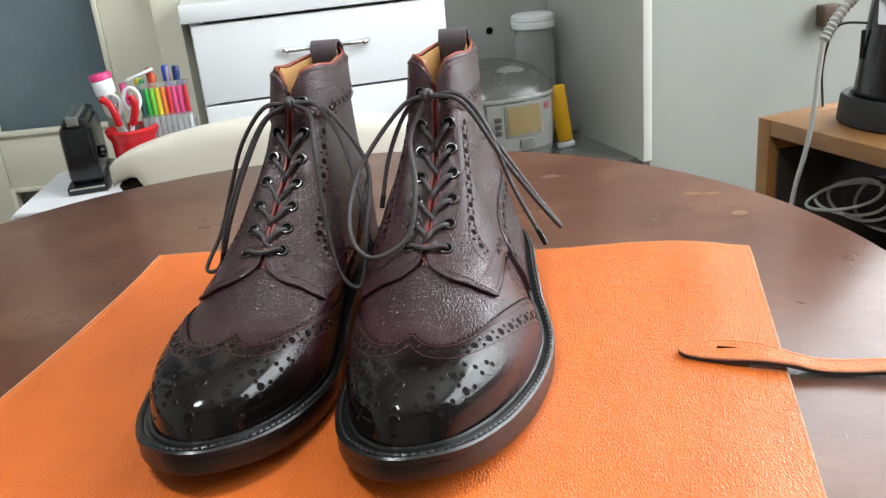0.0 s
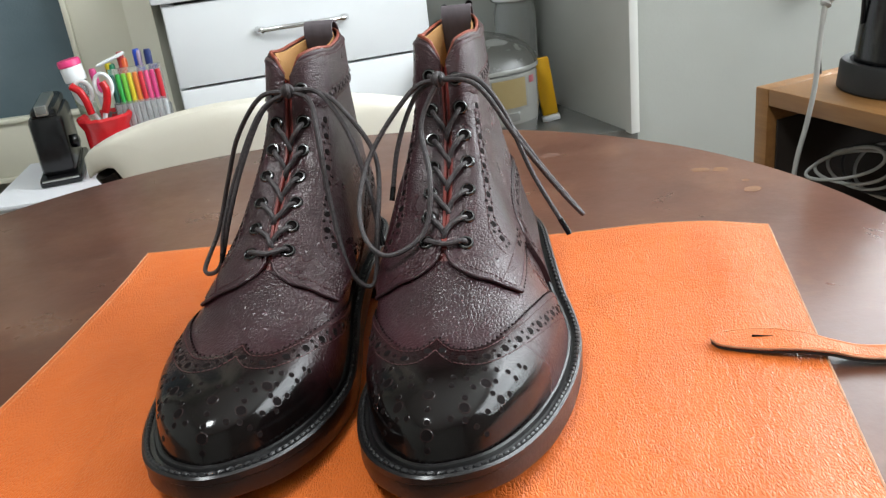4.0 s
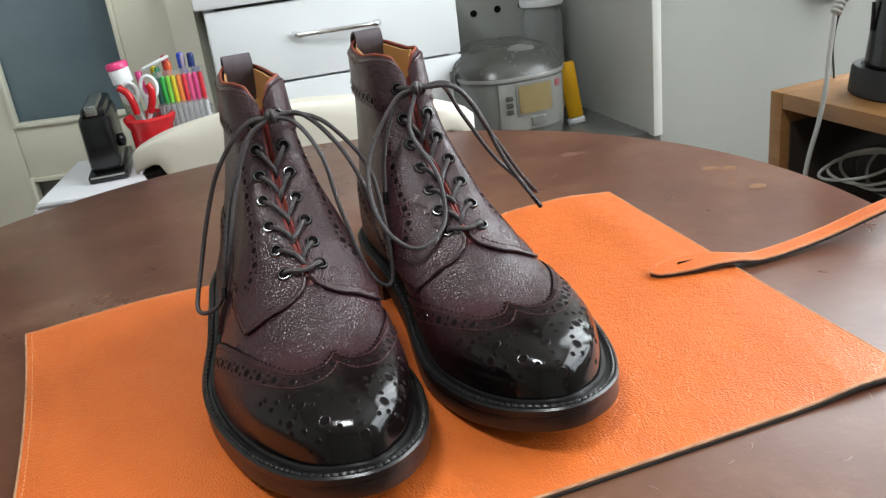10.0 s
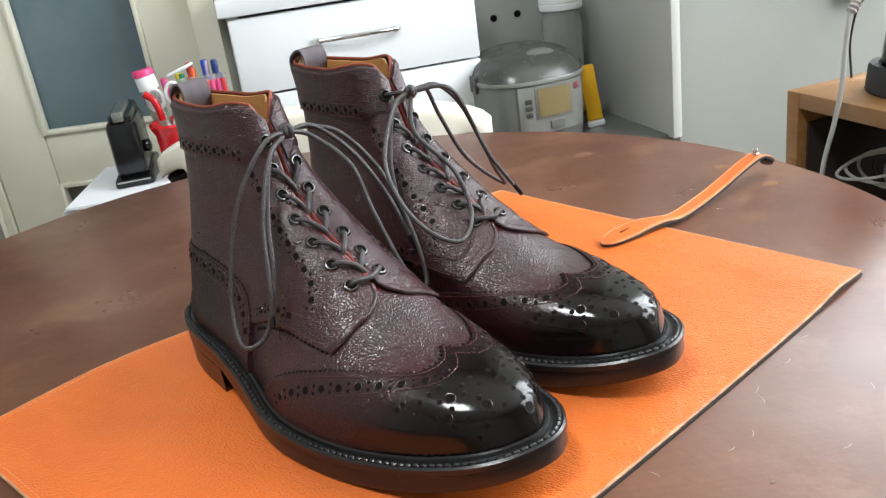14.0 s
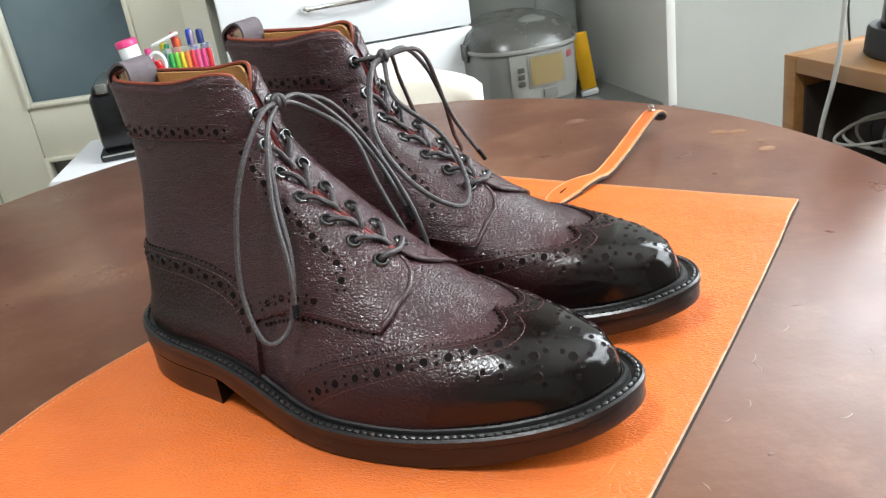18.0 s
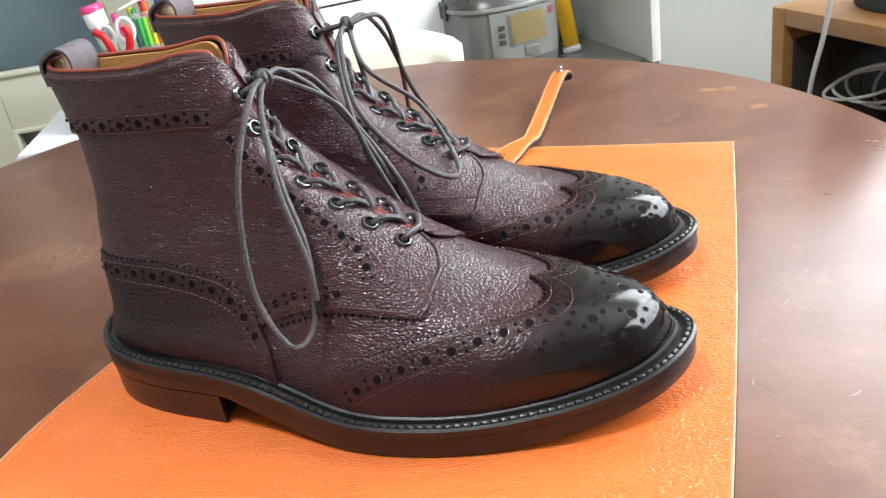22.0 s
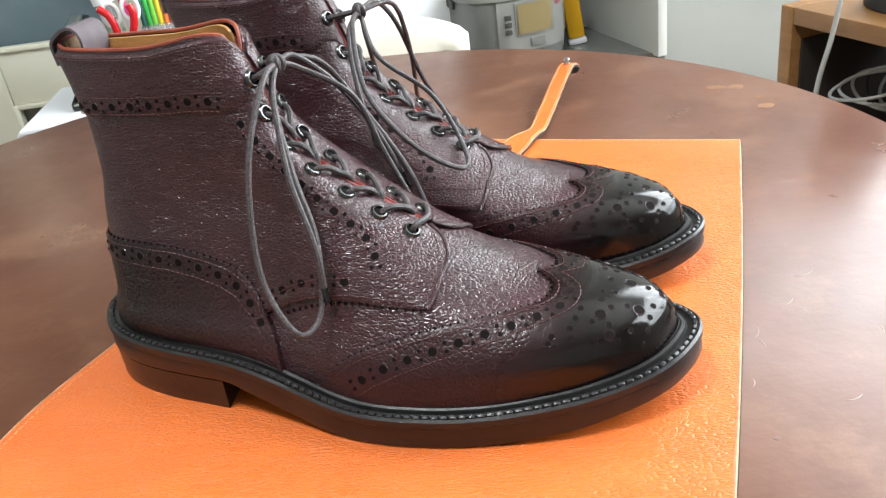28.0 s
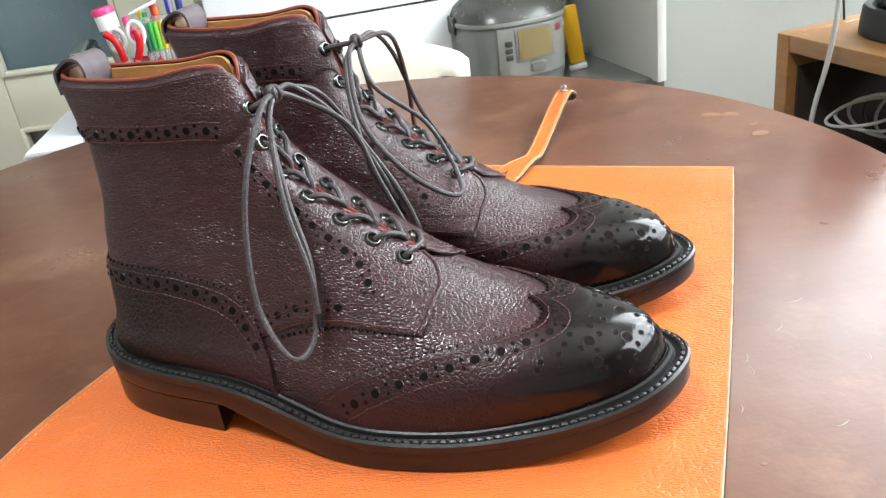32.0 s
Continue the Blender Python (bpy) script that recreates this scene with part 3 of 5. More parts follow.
def plan(d, n=180):
    """The sole's outline moved inwards by d, n even points from the toe by the inner side and the heel round."""
    p = [Vector((*q, 0)) for q in SOLE]
    k = len(p)
    dense = []
    for i in range(k):
        a, b, c, e = p[i - 1], p[i], p[(i + 1) % k], p[(i + 2) % k]
        for j in range(12):
            t = j / 12
            dense.append(0.5 * (2 * b + (c - a) * t + (2 * a - 5 * b + 4 * c - e) * t * t + (3 * b - a - 3 * c + e) * t ** 3))
    q = np.array([(v.x, v.y) for v in dense])
    tan = np.roll(q, -1, 0) - np.roll(q, 1, 0)
    tan /= np.linalg.norm(tan, axis=1)[:, None]
    d = d(q[:, :1]) if callable(d) else d
    q = q + d * np.stack([-tan[:, 1], tan[:, 0]], 1)
    s = np.concatenate([[0], np.cumsum(np.linalg.norm(np.roll(q, -1, 0) - q, axis=1))])
    u = np.linspace(0, s[-1], n, endpoint=False)
    qq = np.vstack([q, q[:1]])
    return np.stack([np.interp(u, s, qq[:, 0]), np.interp(u, s, qq[:, 1])], 1)


def inset(x):
    return np.interp(x, [0, 0.10, 0.17, 0.22, 0.27, 0.30], [0.0092, 0.0100, 0.0080, 0.0083, 0.0094, 0.0102])


FEATHER = plan(inset, 400)
_i = int(np.argmin(FEATHER[:, 0]))
_in, _out = FEATHER[: _i + 1], np.vstack([FEATHER[_i:], FEATHER[:1]])[::-1]


def _along(q, f):
    s = np.concatenate([[0], np.cumsum(np.linalg.norm(np.diff(q, axis=0), axis=1))])
    f = f * s[-1]
    return np.stack([np.interp(f, s, q[:, 0]), np.interp(f, s, q[:, 1])], -1)


# profiles of the upper against s, from the welt to the collar
_S = [0.0, 0.12, 0.25, 0.40, 0.55, 0.70, 0.85, 1.0]
FRONT_P = curve(_S, [0, 0.0400, 0.1450, 0.3229, 0.5048, 0.6912, 0.9054, 1.0])
FRONT_Z = curve(_S, [0.024, 0.0392, 0.0462, 0.0500, 0.0636, 0.0837, 0.1114, 0.150])
SIDE_P = curve(_S, [0, 0.0474, 0.1453, 0.2674, 0.4513, 0.6339, 0.8468, 1.0])
SIDE_Z = curve(_S, [0.027, 0.0370, 0.0455, 0.0655, 0.0882, 0.1057, 0.1281, 0.1555])
BULGE = curve(_S, [0, 0.0025, 0.0024, 0.0012, 0.0, 0.0, 0.0, 0.0])
TUCK_OUT = curve(_S, [0, 0.0058, 0.0088, 0.0126, 0.0129, 0.0093, 0.0026, -0.0020])
TUCK_IN = curve(_S, [0, -0.0008, -0.0047, -0.0115, -0.0095, -0.0060, -0.0041, -0.0037])
BACK_X = curve(_S, [0, 0.0026, 0.0050, 0.0054, 0.0072, 0.0109, 0.0095, 0.0])
COLLAR_A = curve([0, 0.3, 0.6, 0.8, 1.0], [0, 30, 70, 115, 180])
COLLAR_Z = curve([0, 10, 24, 45, 90, 140, 180], [0.1490, 0.1555, 0.1625, 0.1640, 0.1605, 0.1612, 0.1640])


def surf(U, s, off=0.0):
    """The upper of a right boot: U from -1 by 0 (toe) to 1 (heel), s from the welt to the collar, off outwards."""
    U, s = np.broadcast_arrays(np.asarray(U, float), np.asarray(s, float))

    def base(U, s):
        a = np.abs(U)
        f = np.where((U >= 0)[..., None], _along(_in, np.clip(a, 0, 1)), _along(_out, np.clip(a, 0, 1)))
        ang = COLLAR_A(a)
        r = np.radians(ang)
        ce, se = np.cos(r), np.sin(r)
        hb = np.clip((ang - 90) / 60, 0, 1)
        cx = 0.0600 + 0.0436 * np.sign(ce) * np.abs(ce) ** (0.86 - 0.16 * hb)
        cy = 0.0077 + np.sign(U + 1e-12) * 0.0138 * np.abs(se) ** (0.80 - 0.30 * hb)
        w = np.clip(1 - a / 0.62, 0, 1)
        w = w * w * (3 - 2 * w)
        p = w * FRONT_P(s) + (1 - w) * SIDE_P(s)
        z = w * FRONT_Z(s) + (1 - w) * SIDE_Z(s)
        z = z + (WELT_Z(f[..., 0]) - 0.001 - (w * 0.024 + (1 - w) * 0.027)) * (1 - s) ** 4
        z = z + (COLLAR_Z(ang) - (w * 0.150 + (1 - w) * 0.1555)) * s ** 6
        b = np.clip((a - 0.80) / 0.20, 0, 1)
        b = b * b * (3 - 2 * b)
        x = f[..., 0] * (1 - p) + cx * p + b * BACK_X(s)
        y = f[..., 1] * (1 - p) + cy * p
        y = y - np.sign(U) * np.where(U < 0, TUCK_OUT(s), TUCK_IN(s)) * np.clip(a / 0.16, 0, 1) ** 1.5 * np.exp(-(((a - 0.52) / 0.26) ** 2))
        y = y + np.sign(U) * BULGE(s) * np.clip(a / 0.25, 0, 1) * np.clip((1 - a) / 0.15, 0, 1)
        return np.stack([x, y, z], -1)

    P = base(U, s)
    e = 1e-3
    Ua, Ub, sa, sb = np.clip(U - e, -1, 1), np.clip(U + e, -1, 1), np.clip(s - e, 0, 1), np.clip(s + e, 0, 1)
    n = np.cross(base(Ub, s) - base(Ua, s), base(U, sb) - base(U, sa))
    n /= np.linalg.norm(n, axis=-1)[..., None] + 1e-15
    return P + n * np.asarray(off, float)[..., None], n


class Boot:
    """One boot; hand is 1 for a right boot and -1 for a left one."""

    def __init__(self, m, hand, label):
        self.hand = hand
        self.root = thing("boot", m, label, "boot", "pair of boots on the folder")

    def v(self, p):
        return Vector((p[0], p[1] * self.hand, p[2]))

    def pts(self, P):
        return [[self.v(q) for q in row] for row in P]

    def at(self, U, s, off=0.0):
        """A point on the upper with its normal."""
        P, n = surf(np.array([U]), np.array([s]), np.array([off]))
        return self.v(P[0]), self.v(n[0]).normalized()

    def shell(self, name, U, s, d0, d1, mat, label=""):
        """A panel of leather over a grid of U, s, from d0 to d1 off the foot's surface."""
        k = np.ones_like(U)
        k[0], k[-1], k[:, 0], k[:, -1] = 0.72, 0.72, 0.72, 0.72
        top = surf(U, s, d0 + (d1 - d0) * k)[0]
        low = surf(U, s, np.full(U.shape, d0))[0]
        return part(name, sheet(bmesh.new(), self.pts(top), self.pts(low)), mat, self.root, label)

    def loops(self, name, rings, mat, label="", cap=True):
        bm = bmesh.new()
        r = [[bm.verts.new(self.v(p)) for p in ring] for ring in rings]
        n = len(r[0])
        for a, b in zip(r, r[1:]):
            for i in range(n):
                bm.faces.new((a[i], a[(i + 1) % n], b[(i + 1) % n], b[i]))
        if cap:
            bm.faces.new(r[0])
            bm.faces.new(r[-1])
        return part(name, bm, mat, self.root, label)


def ring_at(d, z):
    q = plan(d)
    return np.column_stack([q, z(q[:, 0])])


WING = curve([0, 0.012, 0.03, 0.055, 0.1, 0.15, 0.2, 0.28, 0.365, 0.445, 0.495, 0.52, 0.549], [0.405, 0.385, 0.362, 0.346, 0.328, 0.321, 0.314, 0.293, 0.252, 0.190, 0.122, 0.062, 0.0])
_B = [0, 0.06, 0.13, 0.20, 0.27, 0.34, 0.42, 0.55, 0.72, 0.88, 1.0]
FACE_U = curve(_B, [0.285, 0.235, 0.180, 0.085, 0.022, 0.005, 0.004, 0.007, 0.016, 0.028, 0.055])
FACE_LAT = curve(_B, [0.297, 0.245, 0.185, 0.085, 0.022, 0.010, 0.020, 0.035, 0.052, 0.056, 0.060])
FACE_S = curve(_B, [0.352, 0.415, 0.475, 0.545, 0.600, 0.640, 0.69, 0.745, 0.83, 0.92, 1.0])
QUARTER = curve([0.0, 0.29, 0.35, 0.41, 0.475, 0.535, 0.585, 0.62, 0.68, 0.74, 1.0], [0.352, 0.352, 0.354, 0.355, 0.340, 0.310, 0.270, 0.232, 0.15, 0.08, 0.05])
COUNTER = curve([0.600, 0.606, 0.615, 0.635, 0.69, 0.75, 0.82, 1.0], [0.0, 0.2, 0.30, 0.365, 0.415, 0.443, 0.457, 0.462])
BAND = curve([0, 0.3, 0.42, 0.5, 0.75, 1.0], [0.92, 0.90, 0.872, 0.862, 0.862, 0.862])


def build_boot(m, hand, label):
    B = Boot(m, hand, label)
    # sole, heel, welt
    lower = lambda x: SOLE_Z(x)
    B.loops("outsole", [ring_at(0.003, lower), ring_at(0.0008, lambda x: SOLE_Z(x) + 0.0005), ring_at(0.0004, lambda x: SOLE_Z(x) + 0.002), ring_at(0.0012, lambda x: WELT_Z(x) - 0.0058), ring_at(0.0014, lambda x: WELT_Z(x) - 0.0050), ring_at(0.01, lambda x: WELT_Z(x) - 0.0050)],
            M["sole"], "dark brown rubber sole with smooth edge")
    q = plan(0.0008)
    heel = [p for p in q if p[0] <= 0.088]
    k = next(i for i in range(len(q)) if q[i][0] <= 0.088)
    out = [(x, y) for x, y in heel]
    a, b = out[0], out[-1]
    out += [(a[0] * t + b[0] * (1 - t) - 0.004 * math.sin(math.pi * t), a[1] * t + b[1] * (1 - t)) for t in (0.2, 0.4, 0.5, 0.6, 0.8)]
    c = np.mean(np.array(out), axis=0)
    rings = []
    for f, z in ((0.985, 0.0), (0.992, 0.0006), (0.992, 0.0060), (0.994, 0.0110), (0.997, 0.0158)):
        rings.append([(c[0] + (x - c[0]) * f, c[1] + (y - c[1]) * f, z) for x, y in out])
    B.loops("heel", rings, M["sole"], "stacked dark rubber heel")
    B.loops("welt", [ring_at(0.0095, lambda x: WELT_Z(x) - 0.0049), ring_at(0.0010, lambda x: WELT_Z(x) - 0.0048), ring_at(0.0002, lambda x: WELT_Z(x) - 0.0040), ring_at(0.0004, lambda x: WELT_Z(x) - 0.0012), ring_at(0.0016, lambda x: WELT_Z(x) - 0.0002),
                     ring_at(lambda x: inset(x) * 0.55, lambda x: WELT_Z(x) - 0.0009), ring_at(lambda x: inset(x) * 0.68, lambda x: WELT_Z(x) - 0.0008), ring_at(lambda x: inset(x) * 0.76, lambda x: WELT_Z(x) + 0.0009), ring_at(lambda x: inset(x) * 0.90, lambda x: WELT_Z(x) + 0.0014), ring_at(lambda x: inset(x) * 1.05, lambda x: WELT_Z(x) + 0.0008), ring_at(lambda x: inset(x) * 1.25, lambda x: WELT_Z(x) - 0.001)], M["welt"], "black leather welt with a raised inner rib", cap=False)
    # wheeled notches and stitches on the welt
    bm = bmesh.new()
    q = plan(lambda x: inset(x) * 0.36, 170)
    for i in range(170):
        p, p2 = q[i], q[(i + 1) % 170]
        line = [Vector((*(p + (p2 - p) * f), float(WELT_Z(p[0])) + h)) for f, h in ((0.14, -0.0010), (0.26, -0.0004), (0.5, -0.0002), (0.74, -0.0004), (0.86, -0.0010))]
        tube(bm, [B.v(v) for v in line], [0.0007, 0.0011, 0.0012, 0.0011, 0.0007], 7)
    part("welt_stitching", bm, M["welt_thread"], B.root, "row of grey stitches round the welt")

    # base upper
    U = np.linspace(-1, 1, 121)[:, None] + np.zeros((1, 34))
    s = np.zeros((121, 1)) + np.linspace(0, 0.60, 34)[None]
    B.shell("vamp", U, s, -0.002, 0.0, M["upper"], "burgundy grained leather vamp")
    # tongue below the laces
    s1 = np.linspace(0.585, 1.0, 24)[None] + np.zeros((9, 1))
    lat, med = np.interp(s1, [0.44, 0.6, 0.8, 1.0], [-0.05, -0.10, -0.14, -0.17]), np.interp(s1, [0.44, 0.6, 0.8, 1.0], [0.05, 0.08, 0.10, 0.17])
    U1 = lat + (med - lat) * np.linspace(0, 1, 9)[:, None]
    B.shell("tongue", U1, s1, -0.0034, -0.0010, M["tongue"], "dark red leather tongue")
    # quarters on both sides with the open facing
    for sg in (1, -1):
        bq = np.linspace(0, 1, 72)[None] + np.zeros((76, 1))
        t = (np.linspace(0, 1, 76) ** 1.3)[:, None]
        face = FACE_U if sg > 0 else FACE_LAT
        fu, fs = face(bq), FACE_S(bq)
        Uq = fu + (1 - fu) * t
        low = QUARTER(Uq) + 0.006 * (np.arange(76) % 2)[:, None] * (Uq < 0.62) * (t > 0.02)
        k = (1 - t) ** 3
        sq = fs * k + (low + (1 - low) * bq) * (1 - k)
        B.shell("quarter", sg * Uq, sq, 0.0, 0.0017, M["upper"], "burgundy grained leather quarter with a laced facing")
        # rolled lip of the facing where it meets the vamp
        e = np.linspace(0.0, 0.30, 24)
        P = surf(sg * (face(e) - 0.002), FACE_S(e), np.full(24, 0.0014))[0]
        part("facing_lip", tube(bmesh.new(), [B.v(p) for p in P], 0.0011, 7), M["upper"], B.root, "rolled lower edge of the facing")
        # red raw edge of the facing
        e = np.linspace(0.33, 0.99, 34)
        P = surf(sg * (face(e) - 0.004), FACE_S(e), np.full(34, 0.0003))[0]
        part("facing_edge", tube(bmesh.new(), [B.v(p) for p in P], 0.0014, 6), M["binding"], B.root, "red raw leather edge")
    # wing cap with a pinked edge
    n = 301
    Uw = np.linspace(-0.549, 0.549, n)
    edge = WING(np.abs(Uw)) + 0.004 * (np.arange(n) % 2) * (np.abs(Uw) < 0.53)
    sw = edge[:, None] * np.linspace(0, 1, 26)[None]
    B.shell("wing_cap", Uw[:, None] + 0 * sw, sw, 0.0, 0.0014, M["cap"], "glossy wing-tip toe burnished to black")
    # heel counter
    n = 121
    Uc = 0.6005 + 0.3995 * np.linspace(0, 1, n) ** 1.8
    for sg in (1, -1):
        top = COUNTER(Uc)
        sc = top[:, None] * np.linspace(0, 1, 16)[None]
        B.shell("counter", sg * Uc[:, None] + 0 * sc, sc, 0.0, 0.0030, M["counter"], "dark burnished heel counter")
    # collar band
    for sg in (1, -1):
        Ub = np.linspace(0.062, 1, 90)
        lo = BAND(Ub)
        sb = lo[:, None] + (1.002 - lo)[:, None] * np.linspace(0, 1, 12)[None]
        B.shell("collar_band", sg * Ub[:, None] + 0 * sb, sb, 0.0, 0.0030, M["upper"], "burgundy leather collar band")
    # lining inside the shaft, and the collar's red edge
    U3 = np.concatenate([np.linspace(0.10, 1, 60), -np.linspace(1, 0.10, 60)[1:]])[:, None] + np.zeros((1, 12))
    s3 = np.zeros((119, 1)) + np.linspace(0.80, 1.0, 12)[None]
    B.shell("lining", U3, s3, -0.0040, -0.0024, M["lining"], "tan leather lining")
    Ue = np.concatenate([np.linspace(0.058, 1, 70), -np.linspace(1, 0.062, 70)[1:]])
    P = surf(Ue, np.full(len(Ue), 1.0), np.full(len(Ue), -0.0004))[0]
    P[:, 2] += 0.0006
    part("collar_edge", tube(bmesh.new(), [B.v(p) for p in P], 0.0010, 7), M["rim_edge"], B.root, "orange-red cut collar edge")
    # pull tab: a webbing loop over the back of the collar
    back = surf(np.array([1.0]), np.array([1.0]))[0][0]
    path = smooth_path([(back[0] - 0.0012, 0, back[2] - 0.010), (back[0] - 0.0016, 0, back[2] - 0.0005), (back[0] + 0.0030, 0, back[2] + 0.0040), (back[0] + 0.0085, 0, back[2] + 0.0062), (back[0] + 0.0130, 0, back[2] + 0.0048), (back[0] + 0.0150, 0, back[2] - 0.001), (back[0] + 0.0130, 0, back[2] - 0.012), (back[0] + 0.0095, 0, back[2] - 0.030)], 8)
    rows, rows2 = [], []
    for i, p in enumerate(path):
        d = (path[min(i + 1, len(path) - 1)] - path[max(i - 1, 0)]).normalized()
        nn = Vector((-d.z, 0, d.x))
        rows.append([B.v(p + nn * 0.0007 + Vector((0, back[1] + y, 0))) for y in (-0.0092, -0.0085, 0, 0.0085, 0.0092)])
        rows2.append([B.v(p - nn * 0.0007 + Vector((0, back[1] + y, 0))) for y in (-0.0092, -0.0085, 0, 0.0085, 0.0092)])
    part("pull_tab", sheet(bmesh.new(), rows, rows2), M["tab"], B.root, "grey-brown woven pull tab")
    details(B)
    return B


def frame_of(p, n):
    """A pose at p whose z points along n."""
    return Matrix.Translation(p) @ n.to_track_quat("Z", "Y").to_matrix().to_4x4()


def spaced(B, line, step, off):
    """Even places along a line of (U, s) on the upper."""
    U, s = np.array([q[0] for q in line], float), np.array([q[1] for q in line], float)
    f = np.linspace(0, 1, len(U))
    g = np.linspace(0, 1, 40 * len(U))
    U, s = np.interp(g, f, U), np.interp(g, f, s)
    P, N = surf(U, s, np.full(len(U), off))
    d = np.concatenate([[0], np.cumsum(np.linalg.norm(np.diff(P, axis=0), axis=1))])
    k = max(2, int(d[-1] / step))
    at = (np.arange(k) + 0.5) / k * d[-1]
    out = []
    for a in at:
        p = [np.interp(a, d, P[:, c]) for c in range(3)]
        n = [np.interp(a, d, N[:, c]) for c in range(3)]
        e = min(a + 0.0004, d[-1])
        q = [np.interp(e, d, P[:, c]) - np.interp(a, d, P[:, c]) for c in range(3)]
        out.append((B.v(p), B.v(n).normalized(), B.v(q).normalized()))
    return out


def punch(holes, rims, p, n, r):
    """One punched hole: a dark disc laid on for its shade, with a pressed rim."""
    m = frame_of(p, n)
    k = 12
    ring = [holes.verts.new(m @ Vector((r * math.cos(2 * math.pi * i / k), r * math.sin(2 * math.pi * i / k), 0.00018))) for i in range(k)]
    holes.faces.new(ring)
    lathe(rims, [(r * 1.20, -0.0001), (r * 1.10, 0.00016), (r * 0.96, 0.00012)], k, m, False)


EYELETS = {1: [(0.068, 0.628), (0.075, 0.685), (0.088, 0.735), (0.103, 0.785), (0.142, 0.835), (0.172, 0.890), (0.190, 0.948)],
           -1: [(0.085, 0.620), (0.108, 0.676), (0.145, 0.726), (0.188, 0.774), (0.200, 0.828), (0.190, 0.888), (0.165, 0.944)]}
EYELET_MESH = mesh_of("eyelet", lathe(bmesh.new(), [(0.0024, -0.0006), (0.0024, 0.0006), (0.0028, 0.0012), (0.0034, 0.0011), (0.0041, 0.0003), (0.0042, -0.0003)], 24, Matrix(), False), M["eyelet"])


def details(B):
    holes, rims, seams = bmesh.new(), bmesh.new(), bmesh.new()

    def row(line, off, r=0.00185, step=0.0098, pairs=True):
        pts = spaced(B, line, step, off)
        for p, n, t in pts:
            punch(holes, rims, p, n, r)
            if pairs:
                side = n.cross(t).normalized()
                for q in (-1, 1):
                    punch(holes, rims, p + t * step * 0.5 + side * q * 0.0019, n, 0.00080)

    def seam(line, off):
        for p, n, t in spaced(B, line, 0.0026, off):
            tube(seams, [p - t * 0.0009 + n * 0.00005, p + n * 0.0003, p + t * 0.0009 + n * 0.00005], 0.00026, 5)

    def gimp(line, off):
        # dark bars for the shade between the teeth of a pinked edge
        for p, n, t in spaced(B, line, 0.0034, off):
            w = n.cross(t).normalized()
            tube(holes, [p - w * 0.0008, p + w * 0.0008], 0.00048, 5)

    # wing tip: two seams with the punched row between
    us = [0.0, 0.012, 0.03, 0.055, 0.08, 0.1, 0.15, 0.2, 0.25, 0.3, 0.35, 0.4, 0.445, 0.48, 0.505]
    for sg in (1, -1):
        def wl(d0, d1):
            return [(sg * u, float(WING(u)) - d0 - d1 * u) for u in us if float(WING(u)) - d0 - d1 * u > 0.015]
        gimp(wl(-0.004, 0.0), 0.0006)
        seam(wl(0.008, 0.030), 0.0014)
        row(wl(0.026, 0.120), 0.0014, 0.0019, 0.0112)
        seam(wl(0.044, 0.165), 0.0014)
        # counter
        cu = [0.606, 0.615, 0.635, 0.66, 0.70, 0.75, 0.82, 0.9, 0.995]
        gimp([(sg * (u - 0.001), float(COUNTER(u)) + 0.001) for u in cu], 0.0018)
        seam([(sg * (u + 0.004), float(COUNTER(u)) - 0.012) for u in cu[:-1]] + [(sg * 0.995, 0.450)], 0.0030)
        row([(sg * (u + 0.012), float(COUNTER(u)) - 0.036) for u in cu[:-1]] + [(sg * 0.995, 0.424)], 0.0030)
        seam([(sg * (u + 0.022), float(COUNTER(u)) - 0.064) for u in cu[:-1]] + [(sg * 0.995, 0.398)], 0.0030)
        # collar, its row running on down the facing
        row([(sg * u, v) for u, v in ((0.995, 0.886), (0.8, 0.886), (0.65, 0.889), (0.54, 0.890), (0.46, 0.886))], 0.0030, 0.0017, 0.0092)
        row([(sg * u, v) for u, v in ((0.425, 0.862), (0.405, 0.82), (0.385, 0.77), (0.355, 0.72), (0.322, 0.67), (0.295, 0.625), (0.280, 0.58), (0.295, 0.53), (0.330, 0.475))], 0.0017, 0.0017, 0.0092)
        seam([(sg * u, 0.906) for u in (0.42, 0.5, 0.65, 0.8, 0.995)], 0.0030)
        seam([(sg * u, 0.868) for u in (0.47, 0.55, 0.65, 0.8, 0.995)], 0.0030)
        seam([(sg * u, 0.985) for u in (0.13, 0.3, 0.5, 0.7, 0.995)], 0.0030)
        fr = [(0.40, 0.845), (0.385, 0.80), (0.365, 0.755), (0.338, 0.705), (0.305, 0.655), (0.280, 0.61), (0.268, 0.575), (0.285, 0.52), (0.320, 0.47)]
        seam([(sg * (u - 0.026), v + 0.004) for u, v in fr], 0.0017)
        seam([(sg * (u + 0.036), v - 0.004) for u, v in fr], 0.0017)
        # lower edge of the quarter
        lo = [0.40, 0.44, 0.48, 0.52, 0.56, 0.59]
        row([(sg * u, float(QUARTER(u)) + 0.058) for u in lo], 0.0017)
        gimp([(sg * u, float(QUARTER(u)) - 0.004) for u in [0.30, 0.33, 0.36] + lo], 0.0006)
        seam([(sg * u, float(QUARTER(u)) + 0.018) for u in [0.30, 0.33, 0.36] + lo], 0.0017)
        seam([(sg * u, v) for u, v in ((0.215, 0.450), (0.315, 0.445), (0.40, 0.428), (0.475, 0.405), (0.53, 0.372), (0.58, 0.332))], 0.0017)
        seam([(sg * (float(FACE_U(b)) + 0.012), float(FACE_S(b)) + 0.01) for b in (0.02, 0.06, 0.13, 0.2, 0.25)], 0.0017)
